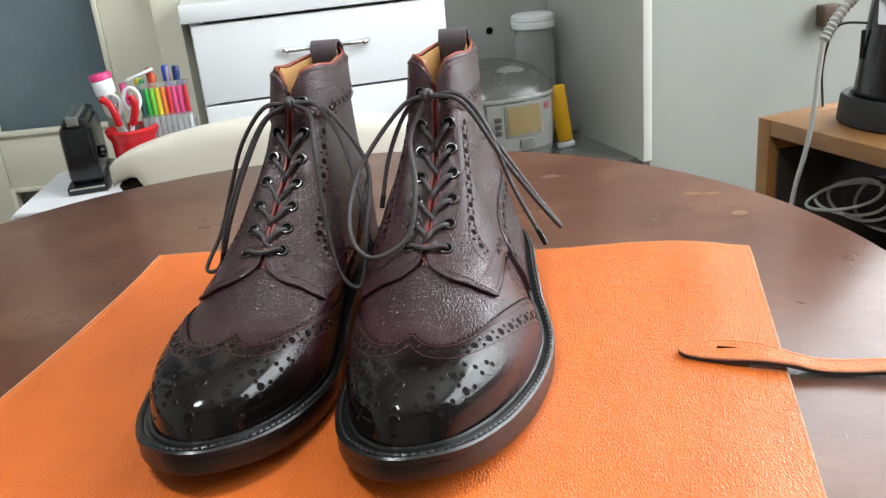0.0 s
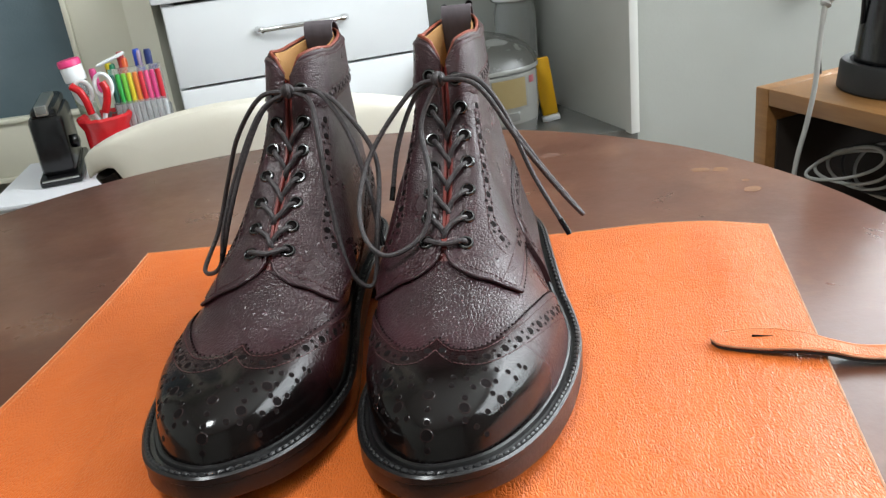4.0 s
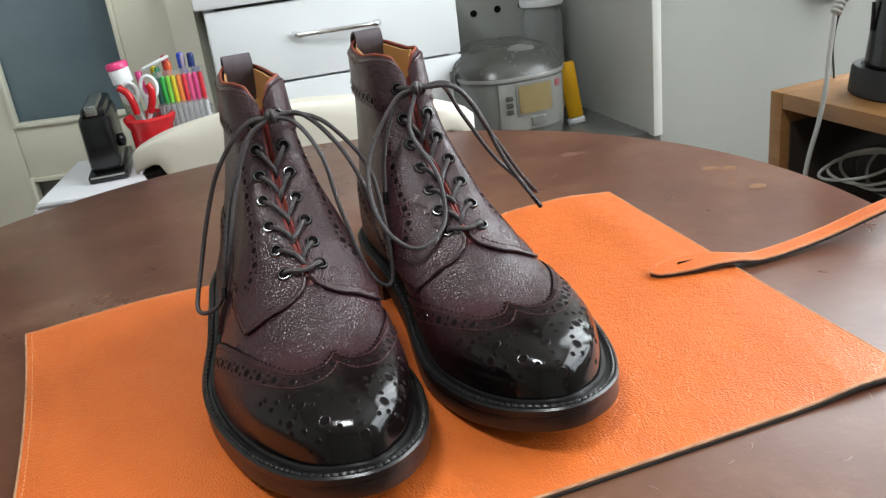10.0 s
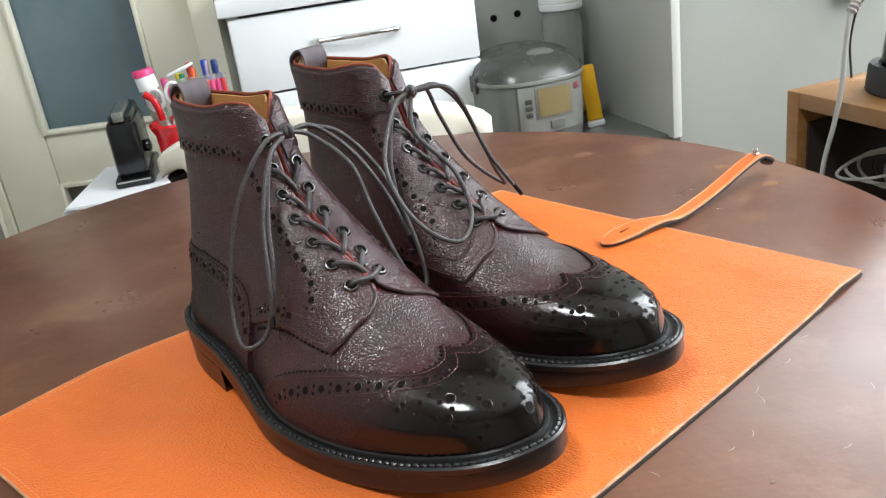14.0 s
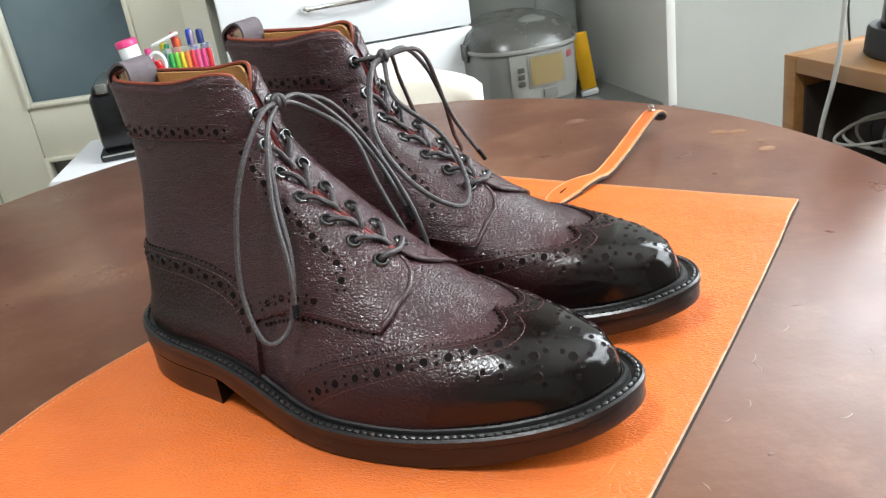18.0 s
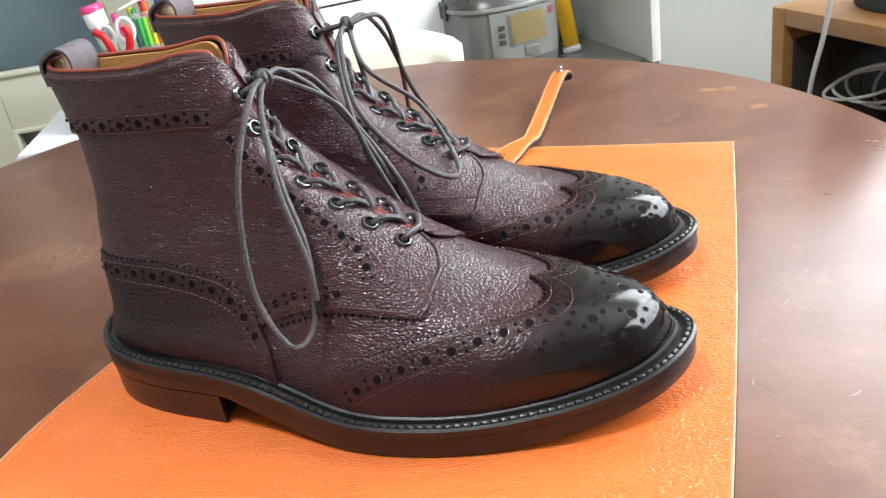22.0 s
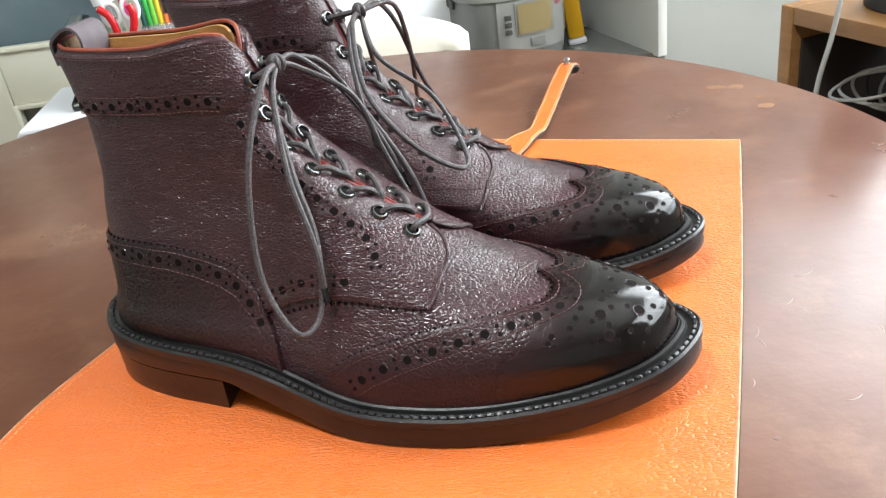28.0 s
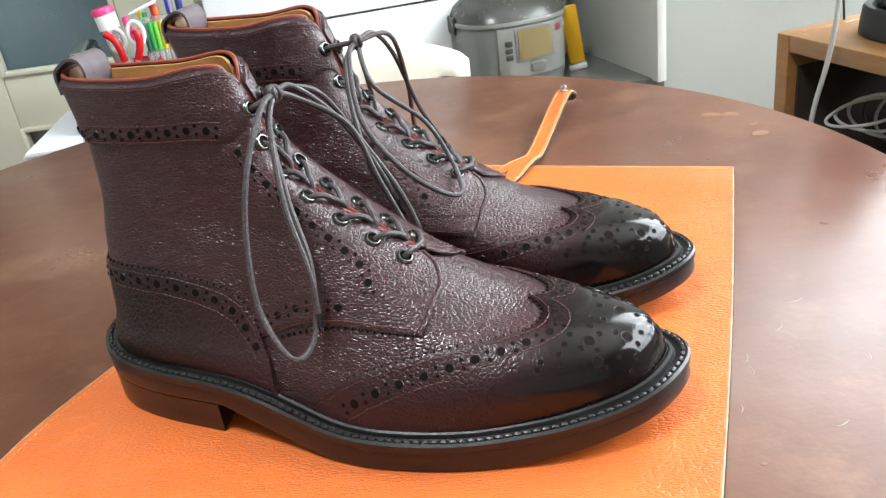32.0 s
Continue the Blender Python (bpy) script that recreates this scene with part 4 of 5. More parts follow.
        seam([(sg * (float((FACE_U if sg > 0 else FACE_LAT)(b)) + 0.014), float(FACE_S(b))) for b in (0.30, 0.42, 0.55, 0.72, 0.88)], 0.0017)
        # toe medallion
        for u, v, r in ((0.050, 0.157, 0.0024), (0.088, 0.208, 0.0024), (0.112, 0.135, 0.0021)):
            p, n = B.at(sg * u, v, 0.0014)
            punch(holes, rims, p, n, r)
        for u, v in ((0.090, 0.255), (0.115, 0.230), (0.140, 0.200), (0.155, 0.165), (0.132, 0.135), (0.110, 0.105), (0.080, 0.060), (0.065, 0.090), (0.050, 0.118), (0.035, 0.262), (0.032, 0.236), (0.056, 0.246), (0.108, 0.198), (0.098, 0.168), (0.066, 0.212), (0.052, 0.187), (0.085, 0.120), (0.030, 0.135), (0.172, 0.190), (0.186, 0.170)):
            p, n = B.at(sg * u, v, 0.0014)
            punch(holes, rims, p, n, 0.00125)
    for u, v, r in ((0, 0.215, 0.0024), (0, 0.092, 0.0024), (0, 0.262, 0.0013), (0, 0.172, 0.0012), (0, 0.130, 0.0012), (0, 0.050, 0.0012)):
        p, n = B.at(u, v, 0.0014)
        punch(holes, rims, p, n, r)

    # eyelets and the lacing through them
    feet = {}
    for sg in (1, -1):
        for i, (u, v) in enumerate(EYELETS[sg]):
            p, n = B.at(sg * u, v, 0.0017 if i < 6 else 0.0030)
            feet[sg, i] = (p, n)
            ob = new("eyelet", EYELET_MESH)
            ob.parent = B.root
            ob.matrix_local = frame_of(p, n)
            m = frame_of(p, n)
            # dark disc for the shade inside the eyelet
            holes.faces.new([holes.verts.new(m @ Vector((0.0025 * math.cos(2 * math.pi * k / 12), 0.0025 * math.sin(2 * math.pi * k / 12), 0.0002))) for k in range(12)])
    part("perforation", holes, M["hole"], B.root, "rows of punched brogue holes and pinked notches, drawn as dark discs and bars", smooth=False)["kind"] = "stuff"
    part("perforation_rims", rims, M["rim"], B.root, "pressed rims of the punched holes")["kind"] = "stuff"
    part("seam_stitching", seams, M["thread"], B.root, "fine rows of dark red stitches")["kind"] = "stuff"
    # each lace comes up out of the gap, crosses its fellow and runs out to its eyelet
    lacing = bmesh.new()
    edge = {1: FACE_U, -1: FACE_LAT}
    for i in range(1, 6):
        v0, v1 = (0.5 * (EYELETS[1][k][1] + EYELETS[-1][k][1]) for k in (i - 1, i))
        b = float(np.interp(v1, FACE_S(np.linspace(0, 1, 60)), np.linspace(0, 1, 60)))
        mid_u = 0.5 * (float(FACE_U(b)) - float(FACE_LAT(b)))
        for sg in (1, -1):
            p, n = feet[sg, i]
            q, qn = B.at(sg * (float(edge[sg](b)) + 0.006), v1 - 0.010, 0.0036)
            mid, mn = B.at(mid_u, v1 - 0.42 * (v1 - v0), 0.0028 if (sg > 0) == (i % 2 == 0) else 0.0006)
            far, _ = B.at(mid_u - sg * 0.018, v1 - 0.66 * (v1 - v0), -0.0026)
            tube(lacing, smooth_path([p - n * 0.0024 + (q - p) * 0.02, p + n * 0.0004 + (q - p) * 0.16, p + n * 0.0018 + (q - p) * 0.5, q, mid, far], 6), 0.00140, 8)
    p, q = feet[1, 0], feet[-1, 0]
    c, _ = B.at(-0.006, 0.628, 0.0042)
    tube(lacing, smooth_path([p[0] - p[1] * 0.002, p[0] + p[1] * 0.0022 + (c - p[0]) * 0.15, c, q[0] + q[1] * 0.0022 + (c - q[0]) * 0.15, q[0] - q[1] * 0.002], 8), 0.00140, 8)
    for sg in (1, -1):
        p, n = feet[sg, 6]
        k = B.v(KNOT[B.hand]) - Vector(LEAN[B.hand]) * 0.97
        tube(lacing, smooth_path([p - n * 0.002, p + n * 0.0020 + (k - p) * 0.2, k], 6), 0.00140, 8)
    part("lace", lacing, M["lace"], B.root, "dark grey waxed lace crossed through the eyelets")


LEAN = {1: (0.0, 0.0, 0.0), -1: (0.0005, 0.0030, 0.0015)}
KNOT = {1: (0.1182, 0.0107, 0.1473), -1: (0.1250, 0.0054, 0.1485)}
BOW = {
    1: (("loop", [(0.1197, -0.0053, 0.1453), (0.1172, -0.0237, 0.124), (0.1167, -0.0358, 0.0977), (0.1215, -0.0464, 0.0686), (0.1365, -0.0536, 0.0495), (0.1422, -0.0411, 0.0535), (0.141, -0.0296, 0.082), (0.1317, -0.0202, 0.1082), (0.1217, -0.0051, 0.1372)]),
        ("end", [(0.1225, -0.0061, 0.1373), (0.1306, -0.0224, 0.1081), (0.1412, -0.0325, 0.0805), (0.1445, -0.0383, 0.0568)]),
        ("loop", [(0.1171, 0.0268, 0.1455), (0.1257, 0.0415, 0.1376), (0.1335, 0.0586, 0.1102), (0.153, 0.0587, 0.0768), (0.1637, 0.0548, 0.0486), (0.1632, 0.0426, 0.0579), (0.152, 0.0346, 0.0954), (0.1424, 0.0312, 0.1249), (0.1215, 0.0234, 0.1415)]),
        ("end", [(0.1190, 0.0280, 0.1455), (0.1300, 0.0440, 0.1260), (0.1420, 0.0540, 0.0980), (0.1520, 0.0600, 0.0660)])),
    -1: (("loop", [(0.1259, 0.0198, 0.144), (0.1364, 0.042, 0.118), (0.1552, 0.0495, 0.0964), (0.1729, 0.0455, 0.0803), (0.1815, 0.0323, 0.073), (0.1735, 0.0141, 0.0815), (0.1591, 0.01, 0.1049), (0.1354, 0.0156, 0.1272)]),
         ("end", [(0.1230, 0.0190, 0.140), (0.1280, 0.0310, 0.115), (0.1360, 0.0370, 0.086)]),
         ("loop", [(0.1180, -0.0131, 0.146), (0.1140, -0.0260, 0.1241), (0.1120, -0.0470, 0.0900), (0.1250, -0.0665, 0.0676), (0.1290, -0.0544, 0.0844), (0.1354, -0.0355, 0.1144), (0.1363, -0.016, 0.1462)]),
         ("end", [(0.1277, -0.0134, 0.1487), (0.1327, -0.0276, 0.1325), (0.1385, -0.0414, 0.0975), (0.1473, -0.0591, 0.0652)])),
}


def bow(B):
    k = Vector(KNOT[B.hand])
    for kind, pts in BOW[B.hand]:
        pts = [tuple(k)] + pts + ([tuple(k)] if kind == "loop" else [])
        path = [B.v(p) for p in smooth_path(pts, 8)]
        ob = part("lace_loop" if kind == "loop" else "lace_end", tube(bmesh.new(), path, 0.00135, 8), M["lace"], B.root, "loop of the tied bow" if kind == "loop" else "free end of the lace")
        if kind == "end":
            part("aglet", tube(bmesh.new(), path[-3:], 0.0015, 8), M["black"], ob, "dark aglet at the tip")
    bm = bmesh.new()
    for r, tilt in ((0.0030, 0.3), (0.0028, 1.4), (0.0026, 2.3)):
        ring = [B.v(k + Vector((r * math.cos(a) * math.cos(tilt), r * math.cos(a) * math.sin(tilt), r * math.sin(a)))) for a in [2 * math.pi * i / 20 for i in range(20)]]
        tube(bm, ring, 0.0015, 8, True)
    part("knot", bm, M["lace"], B.root, "tight knot of the bow")


FOOT_A = pose(-0.0606, 0.1758, TOP + 0.0031, 0, 0, -101.49)
FOOT_B = pose(0.0390, 0.1554, TOP + 0.0031, 0, 0, -101.42)
def lean(root, d, skip):
    """Bends the shaft of one boot: d is how far its collar stands off at a height of 0.15."""
    def off(z):
        return Vector(d) * (min(max(z / 0.15, 0.0), 1.1) ** 1.5)

    for ob in root.children_recursive:
        if ob.data is skip:
            ob.location = ob.location + off(ob.location.z)
            continue
        for v in ob.data.vertices:
            v.co = v.co + off(v.co.z)


pair = []
for m, hand, label in ((FOOT_A, 1, "burgundy leather brogue ankle boot, glossy black toe, laced"), (FOOT_B, -1, "burgundy brogue ankle boot beside its pair, laces tied in a bow")):
    B = build_boot(m, hand, label)
    lean(B.root, LEAN[hand], EYELET_MESH)
    bow(B)
    pair.append(B.root)
boot_a, boot_b = pair


# ---- behind the table ----
def door_leaf(name, x0, x1, glass, label):
    """A cream sliding leaf: stiles, rails, one frosted pane above, one plain panel below."""
    g0, g1 = glass
    z0, z1 = TOP - 0.165, TOP - 0.066  # the lock rail
    d = thing(name, pose(0, 1.15, 0), label, "door", kind="structure")
    for a, b in ((x0, g0), (g1, x1)):
        part("stile", box(bmesh.new(), ((a + b) / 2, 0.018, 1.0), (b - a, 0.036, 1.98), 0.003), M["cream_paint"], d)
    for a, b in ((0.02, 0.14), (z0, z1), (1.86, 1.98)):
        part("rail", box(bmesh.new(), ((g0 + g1) / 2, 0.0185, (a + b) / 2), (g1 - g0 - 0.001, 0.034, b - a), 0.003), M["cream_paint"], d)
    part("pane", box(bmesh.new(), ((g0 + g1) / 2, 0.024, (z1 + 1.86) / 2), (g1 - g0 - 0.002, 0.006, 1.86 - z1 - 0.002)), M["glass"], d, "blue-grey frosted glass pane")
    part("lower_panel", box(bmesh.new(), ((g0 + g1) / 2, 0.026, (0.14 + z0) / 2), (g1 - g0 - 0.002, 0.008, z0 - 0.142)), M["panel_grey"], d, "plain lower panel in a shaded grey")
    bm = bmesh.new()
    w = 0.009
    for a, b in ((z1, 1.86), (0.14, z0)):
        for x in (g0 + w / 2, g1 - w / 2):
            box(bm, (x, 0.004, (a + b) / 2), (w, 0.020, b - a), 0.002)
        for z in (a + w / 2, b - w / 2):
            box(bm, ((g0 + g1) / 2, 0.004, z), (g1 - g0 - 2 * w, 0.020, w), 0.002)
    part("glazing_bead", bm, M["cream_paint"], d, "cream beading round the pane and panel")
    return d


# grey darkened for the shade the lower door panels stand in
M["panel_grey"] = grained("shaded_grey_board", (0.30, 0.30, 0.27), (0.26, 0.26, 0.23), 0.6, 120, 0.0003, big=4)
door_leaf("door_1", -0.885, -0.435, (-0.776, -0.535), "cream painted sliding door with a frosted glass pane")
door_leaf("door_2", -1.45, -0.888, (-1.34, -0.905), "second cream sliding door with frosted glass beside it")
slab("door_post", (-0.41, 1.17, 1.2), (0.046, 0.10, 2.4), M["cream_paint"], "cream painted post at the edge of the sliding doors", "door frame")
slab("wall_pier", (-0.325, 1.235, 1.2), (0.12, 0.06, 2.4), M["wall"], "narrow pale wall beside the doors", "wall")
slab("wall_lintel", (-0.94, 1.19, 2.2), (1.06, 0.06, 0.4), M["wall"], "pale wall above the sliding doors", "wall")


def drawer_cabinet():
    """White chest with an overhanging top and bowed chrome handles."""
    c = thing("drawer_cabinet", pose(-0.345, 1.0, 0, 0, 0, 11), "tall white drawer cabinet with bowed chrome handles", "cabinet")
    w, d, top = 0.434, 0.40, TOP + 0.118
    bm = bmesh.new()
    for x in (0.009, w - 0.009):
        box(bm, (x, d / 2 + 0.01, (top + 0.03) / 2), (0.018, d - 0.02, top - 0.03), 0.001)
    box(bm, (w / 2, d - 0.006, (top + 0.03) / 2), (w - 0.037, 0.012, top - 0.03))
    box(bm, (w / 2, d / 2 + 0.012, 0.045), (w - 0.037, d - 0.04, 0.018))
    part("body", bm, M["white"], c)
    part("top", box(bmesh.new(), (w / 2 - 0.003, d / 2 - 0.006, top + 0.016), (w + 0.020, d + 0.02, 0.030), 0.004), M["white"], c, "thick overhanging white top")
    z = top - 0.002
    for i, h in enumerate((0.134, 0.150, 0.160, 0.160, 0.160)):
        f = part("drawer", box(bmesh.new(), (w / 2, 0.001, z - h / 2), (w - 0.004, 0.018, h - 0.004), 0.0025), M["white"], c, "flat white drawer front")
        zz = z - 0.058
        path = smooth_path([(0.142, -0.008, zz), (0.150, -0.018, zz), (0.180, -0.025, zz + 0.001), (0.215, -0.027, zz + 0.001), (0.252, -0.025, zz + 0.001), (0.282, -0.018, zz), (0.290, -0.008, zz)], 6)
        r = [0.0062 if k < 7 or k > len(path) - 8 else 0.0042 for k in range(len(path))]
        part("handle", tube(bmesh.new(), path, r, 10), M["chrome"], f, "bowed chrome handle")
        z -= h
    part("plinth", box(bmesh.new(), (w / 2, 0.03, 0.018), (w - 0.02, 0.02, 0.034)), M["white"], c)
    return c


drawer_cabinet()

# the alcove with its counter, back board and slanting side board
slab("alcove_counter", (0.245, 1.30, TOP - 0.196), (0.345, 0.62, 0.02), M["silver"], "grey laminate counter inside the alcove", "counter")
slab("alcove_base", (0.245, 1.32, (TOP - 0.207) / 2), (0.335, 0.56, TOP - 0.207), M["white"], "plain white base under the alcove counter", "cabinet")
single("alcove_side", box(bmesh.new(), (0, 0.17, 0), (0.018, 0.36, 1.3), 0.002), M["pale_board"], pose(0.407, 0.985, TOP + 0.46, 0, 0, 16), "white board closing the side of the alcove", "panel", kind="structure")


def back_board():
    b = thing("pegboard", pose(0.21, 1.33, 0), "pale grey metal back board with round punched holes", "back board", kind="structure")
    part("sheet", box(bmesh.new(), (0, 0, TOP + 0.30), (0.40, 0.012, 0.97), 0.002), M["grey_metal"], b)
    for x, z in ((-0.079, 0.014), (-0.029, 0.017), (0.021, 0.02)):
        # dark discs on the sheet for the shade in its holes
        part("hole", lathe(bmesh.new(), [(0.0072, 0), (0.0072, 0.0012)], 20, pose(x, -0.0062, TOP + z, 90)), M["hole"], b, "round dark hole")
    return b


M["grey_metal"] = grained("pale_grey_enamel", (0.42, 0.43, 0.40), (0.38, 0.39, 0.36), 0.45, 200, 0.0001, big=4)
back_board()


def rice_cooker():
    c = thing("rice_cooker", pose(0.157, 1.095, TOP - 0.186, 0, 0, 14), "silver-grey rice cooker with a control panel and display", "rice cooker")

    def egg(rx, ry, z, p=2.6, n=48, dy=0.0):
        out = []
        for i in range(n):
            a = 2 * math.pi * i / n
            ca, sa = math.cos(a), math.sin(a)
            out.append((rx * math.copysign(abs(ca) ** (2 / p), ca), dy + ry * math.copysign(abs(sa) ** (2 / p), sa), z))
        return out

    def stack(name, rings, mat, label=""):
        bm = bmesh.new()
        r = [[bm.verts.new(p) for p in ring] for ring in rings]
        n = len(r[0])
        for a, b in zip(r, r[1:]):
            for i in range(n):
                bm.faces.new((a[i], a[(i + 1) % n], b[(i + 1) % n], b[i]))
        bm.faces.new(r[0][::-1])
        bm.faces.new(r[-1])
        return part(name, bm, mat, c, label)

    stack("body", [egg(0.088, 0.090, 0.0), egg(0.096, 0.098, 0.006), egg(0.101, 0.104, 0.06), egg(0.101, 0.104, 0.112), egg(0.099, 0.102, 0.121)], M["silver"], "silver-grey cooker body")
    stack("lid", [egg(0.1005, 0.1035, 0.123), egg(0.102, 0.105, 0.130), egg(0.099, 0.102, 0.140, dy=0.002), egg(0.092, 0.094, 0.153, dy=0.006), egg(0.076, 0.078, 0.165, dy=0.011), egg(0.048, 0.052, 0.173, dy=0.016), egg(0.012, 0.014, 0.175, dy=0.018)], M["silver_dark"], "domed dark silver lid")
    part("lid_button", lathe(bmesh.new(), [(0.026, 0), (0.028, 0.003), (0.024, 0.006), (0.004, 0.008)], 28, pose(0.015, -0.052, 0.163, 20, 0, 0) @ Matrix.Diagonal((1, 0.6, 1, 1))), M["silver"], c, "oval release button")
    # lighter ring added: the highlight on the lid's rim is put into its colour
    stack("lid_rim", [egg(0.1005, 0.1035, 0.1215), egg(0.1035, 0.1065, 0.1225), egg(0.1040, 0.1070, 0.1260), egg(0.1025, 0.1055, 0.1295)], M["silver_trim"], "rim of the lid in lighter silver, its highlight put into the colour")

    def plate(x0, x1, z0, z1, h, back=0.003, n=14):
        """A plate bent round the front of the body, proud of it by h."""
        bm = bmesh.new()
        rows = []
        for k in range(n + 1):
            x = x0 + (x1 - x0) * k / n
            y = -0.104 * (1 - abs(x / 0.101) ** 2.6) ** (1 / 2.6)
            e = 0.0012 if k in (0, n) else 0.0
            rows.append([bm.verts.new(q) for q in ((x, y + back, z0), (x, y - h + e, z0), (x, y - h, z0 + 0.001), (x, y - h, z1 - 0.001), (x, y - h + e, z1), (x, y + back, z1))])
        for a, b in zip(rows, rows[1:]):
            for q in range(6):
                bm.faces.new((a[q], b[q], b[(q + 1) % 6], a[(q + 1) % 6]))
        bm.faces.new(rows[0])
        bm.faces.new(rows[-1][::-1])
        bmesh.ops.recalc_face_normals(bm, faces=bm.faces)
        return bm

    # the front panel follows the upper front of the body
    pan = part("control_panel", plate(-0.050, 0.078, 0.034, 0.1195, 0.0022), M["silver_trim"], c, "glossy silver control panel")
    part("display_frame", plate(-0.020, 0.052, 0.060, 0.1165, 0.0036), M["panel"], pan, "pale display frame")
    part("display", plate(-0.016, 0.048, 0.064, 0.1135, 0.0046), M["lcd"], pan, "olive display behind glossy glass")
    for k in range(3):
        part("button", plate(-0.038, -0.027, 0.066 + 0.012 * k, 0.074 + 0.012 * k, 0.0042, n=4), M["silver_dark"], pan, "small grey button")
    part("red_mark", plate(0.058, 0.070, 0.100, 0.112, 0.0030, n=4), M["dull_red"], pan, "small red printed mark")
    part("start_button", plate(0.006, 0.032, 0.040, 0.055, 0.0045, n=6), M["silver"], pan, "wide steel start button")
    for sx in (-1, 1):
        part("side_cap", box(bmesh.new(), (sx * 0.102, 0, 0.123), (0.006, 0.06, 0.03), 0.0025), M["silver_dark"], c)
    return c


rice_cooker()

jar = thing("storage_jar", pose(0.258, 1.24, TOP - 0.186), "clear plastic storage jar with a white screw lid", "jar")
part("jar_body", lathe(bmesh.new(), [(0.036, 0), (0.040, 0.004), (0.040, 0.190), (0.036, 0.205), (0.036, 0.212), (0.034, 0.212), (0.034, 0.204), (0.038, 0.188), (0.038, 0.006), (0.002, 0.004)], 40), M["clear"], jar, "clear ribbed jar wall")
part("lid", lathe(bmesh.new(), [(0.041, 0.212), (0.043, 0.214), (0.043, 0.224), (0.041, 0.226), (0.043, 0.228), (0.042, 0.236), (0.036, 0.2395), (0.002, 0.240)], 40), M["white"], jar, "white screw lid")

pack = thing("yellow_packet", pose(0.292, 1.115, TOP - 0.186, 0, -7, -4), "flat yellow packet standing on its white foot", "packet")
part("sleeve", box(bmesh.new(), (0, 0, 0.066), (0.030, 0.012, 0.108), 0.004), M["yellow"], pack)
part("foot", box(bmesh.new(), (0, 0, 0.0055), (0.034, 0.016, 0.011), 0.003), M["paper"], pack)


def oak_shelf():
    """Open-fronted oak unit, its open side towards the table."""
    s = thing("shelf_unit", pose(0.402, 0.498, 0, 0, 0, -72.4), "oak shelf unit, open in front, with cables inside", "shelf unit")
    w, d, h, t = 0.62, 0.30, TOP - 0.004, 0.019
    part("top_board", box(bmesh.new(), (w / 2 + t / 2, d / 2, h - t / 2), (w - t, d, t), 0.0012), M["wood"], s, "oak top board")
    part("side_board", box(bmesh.new(), (t / 2 - 0.0005, d / 2, h / 2), (t, d + 0.001, h), 0.0012), M["wood"], s, "oak side board")
    part("side_board", box(bmesh.new(), (w + t / 2 + 0.0005, d / 2, h / 2), (t, d, h), 0.0012), M["wood"], s)
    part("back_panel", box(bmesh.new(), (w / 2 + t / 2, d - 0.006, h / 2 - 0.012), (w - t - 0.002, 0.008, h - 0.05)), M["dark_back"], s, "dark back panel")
    # thin dark sheet added over the inner face to darken the unit's inside
    part("side_lining", box(bmesh.new(), (t + 0.0025, d / 2, h / 2 - 0.012), (0.003, d - 0.024, h - 0.05), 0.0005), M["dark_back"], s, "thin dark sheet over the inner face of the side board")
    for z in (0.06, 0.36):
        part("shelf_board", box(bmesh.new(), (w / 2 + t / 2, d / 2 + 0.004, z), (w - t - 0.002, d - 0.03, t), 0.001), M["wood"], s)
    return s


# near-black brown: the dark inside of the unit is put into colour
M["dark_back"] = grained("dark_shelf_inside", (0.020, 0.013, 0.009), (0.014, 0.009, 0.006), 0.7, 150, 0.0002)
oak_shelf()
SHELF = pose(0.402, 0.498, 0, 0, 0, -72.4)


def clipper_stand():
    m = SHELF @ pose(0.112, 0.082, TOP - 0.004)
    c = thing("charging_stand", m, "black cordless appliance standing in its oval charging base", "appliance")
    oval = Matrix.Diagonal((1.28, 0.95, 1, 1))
    part("base", lathe(bmesh.new(), [(0.048, 0), (0.050, 0.002), (0.048, 0.028), (0.046, 0.031), (0.040, 0.031), (0.038, 0.024), (0.002, 0.024)], 40, oval), M["rubber"], c, "matt black oval base")
    bm = bmesh.new()
    rings = []
    for z, rx, ry, dx in ((0.026, 0.046, 0.034, 0.0), (0.034, 0.047, 0.035, 0.0), (0.080, 0.044, 0.033, 0.002), (0.130, 0.040, 0.030, 0.006), (0.175, 0.040, 0.030, 0.010), (0.205, 0.033, 0.026, 0.014), (0.215, 0.014, 0.012, 0.015)):
        rings.append([bm.verts.new((dx + rx * math.cos(2 * math.pi * i / 28), ry * math.sin(2 * math.pi * i / 28), z)) for i in range(28)])
    for a, b in zip(rings, rings[1:]):
        for i in range(28):
            bm.faces.new((a[i], a[(i + 1) % 28], b[(i + 1) % 28], b[i]))
    bm.faces.new(rings[0][::-1])
    bm.faces.new(rings[-1])
    part("body", bm, M["black"], c, "glossy black body")
    part("window", box(bmesh.new(), (0.014, -0.0315, 0.125), (0.034, 0.006, 0.036), 0.0028), M["chrome"], c, "shiny oval chrome window")
    part("label", box(bmesh.new(), (0.018, -0.0300, 0.158), (0.036, 0.005, 0.016), 0.001), M["yellow"], c, "small yellow label")
    part("grip_rib", box(bmesh.new(), (-0.022, -0.030, 0.085), (0.003, 0.004, 0.030), 0.001), M["rubber"], c)
    return c


clipper_stand()


def cord(name, pts, r, mat, label, n=10):
    return single(name, tube(bmesh.new(), smooth_path(pts, 10), r, n), mat, pose(0, 0, 0), label, "cable")


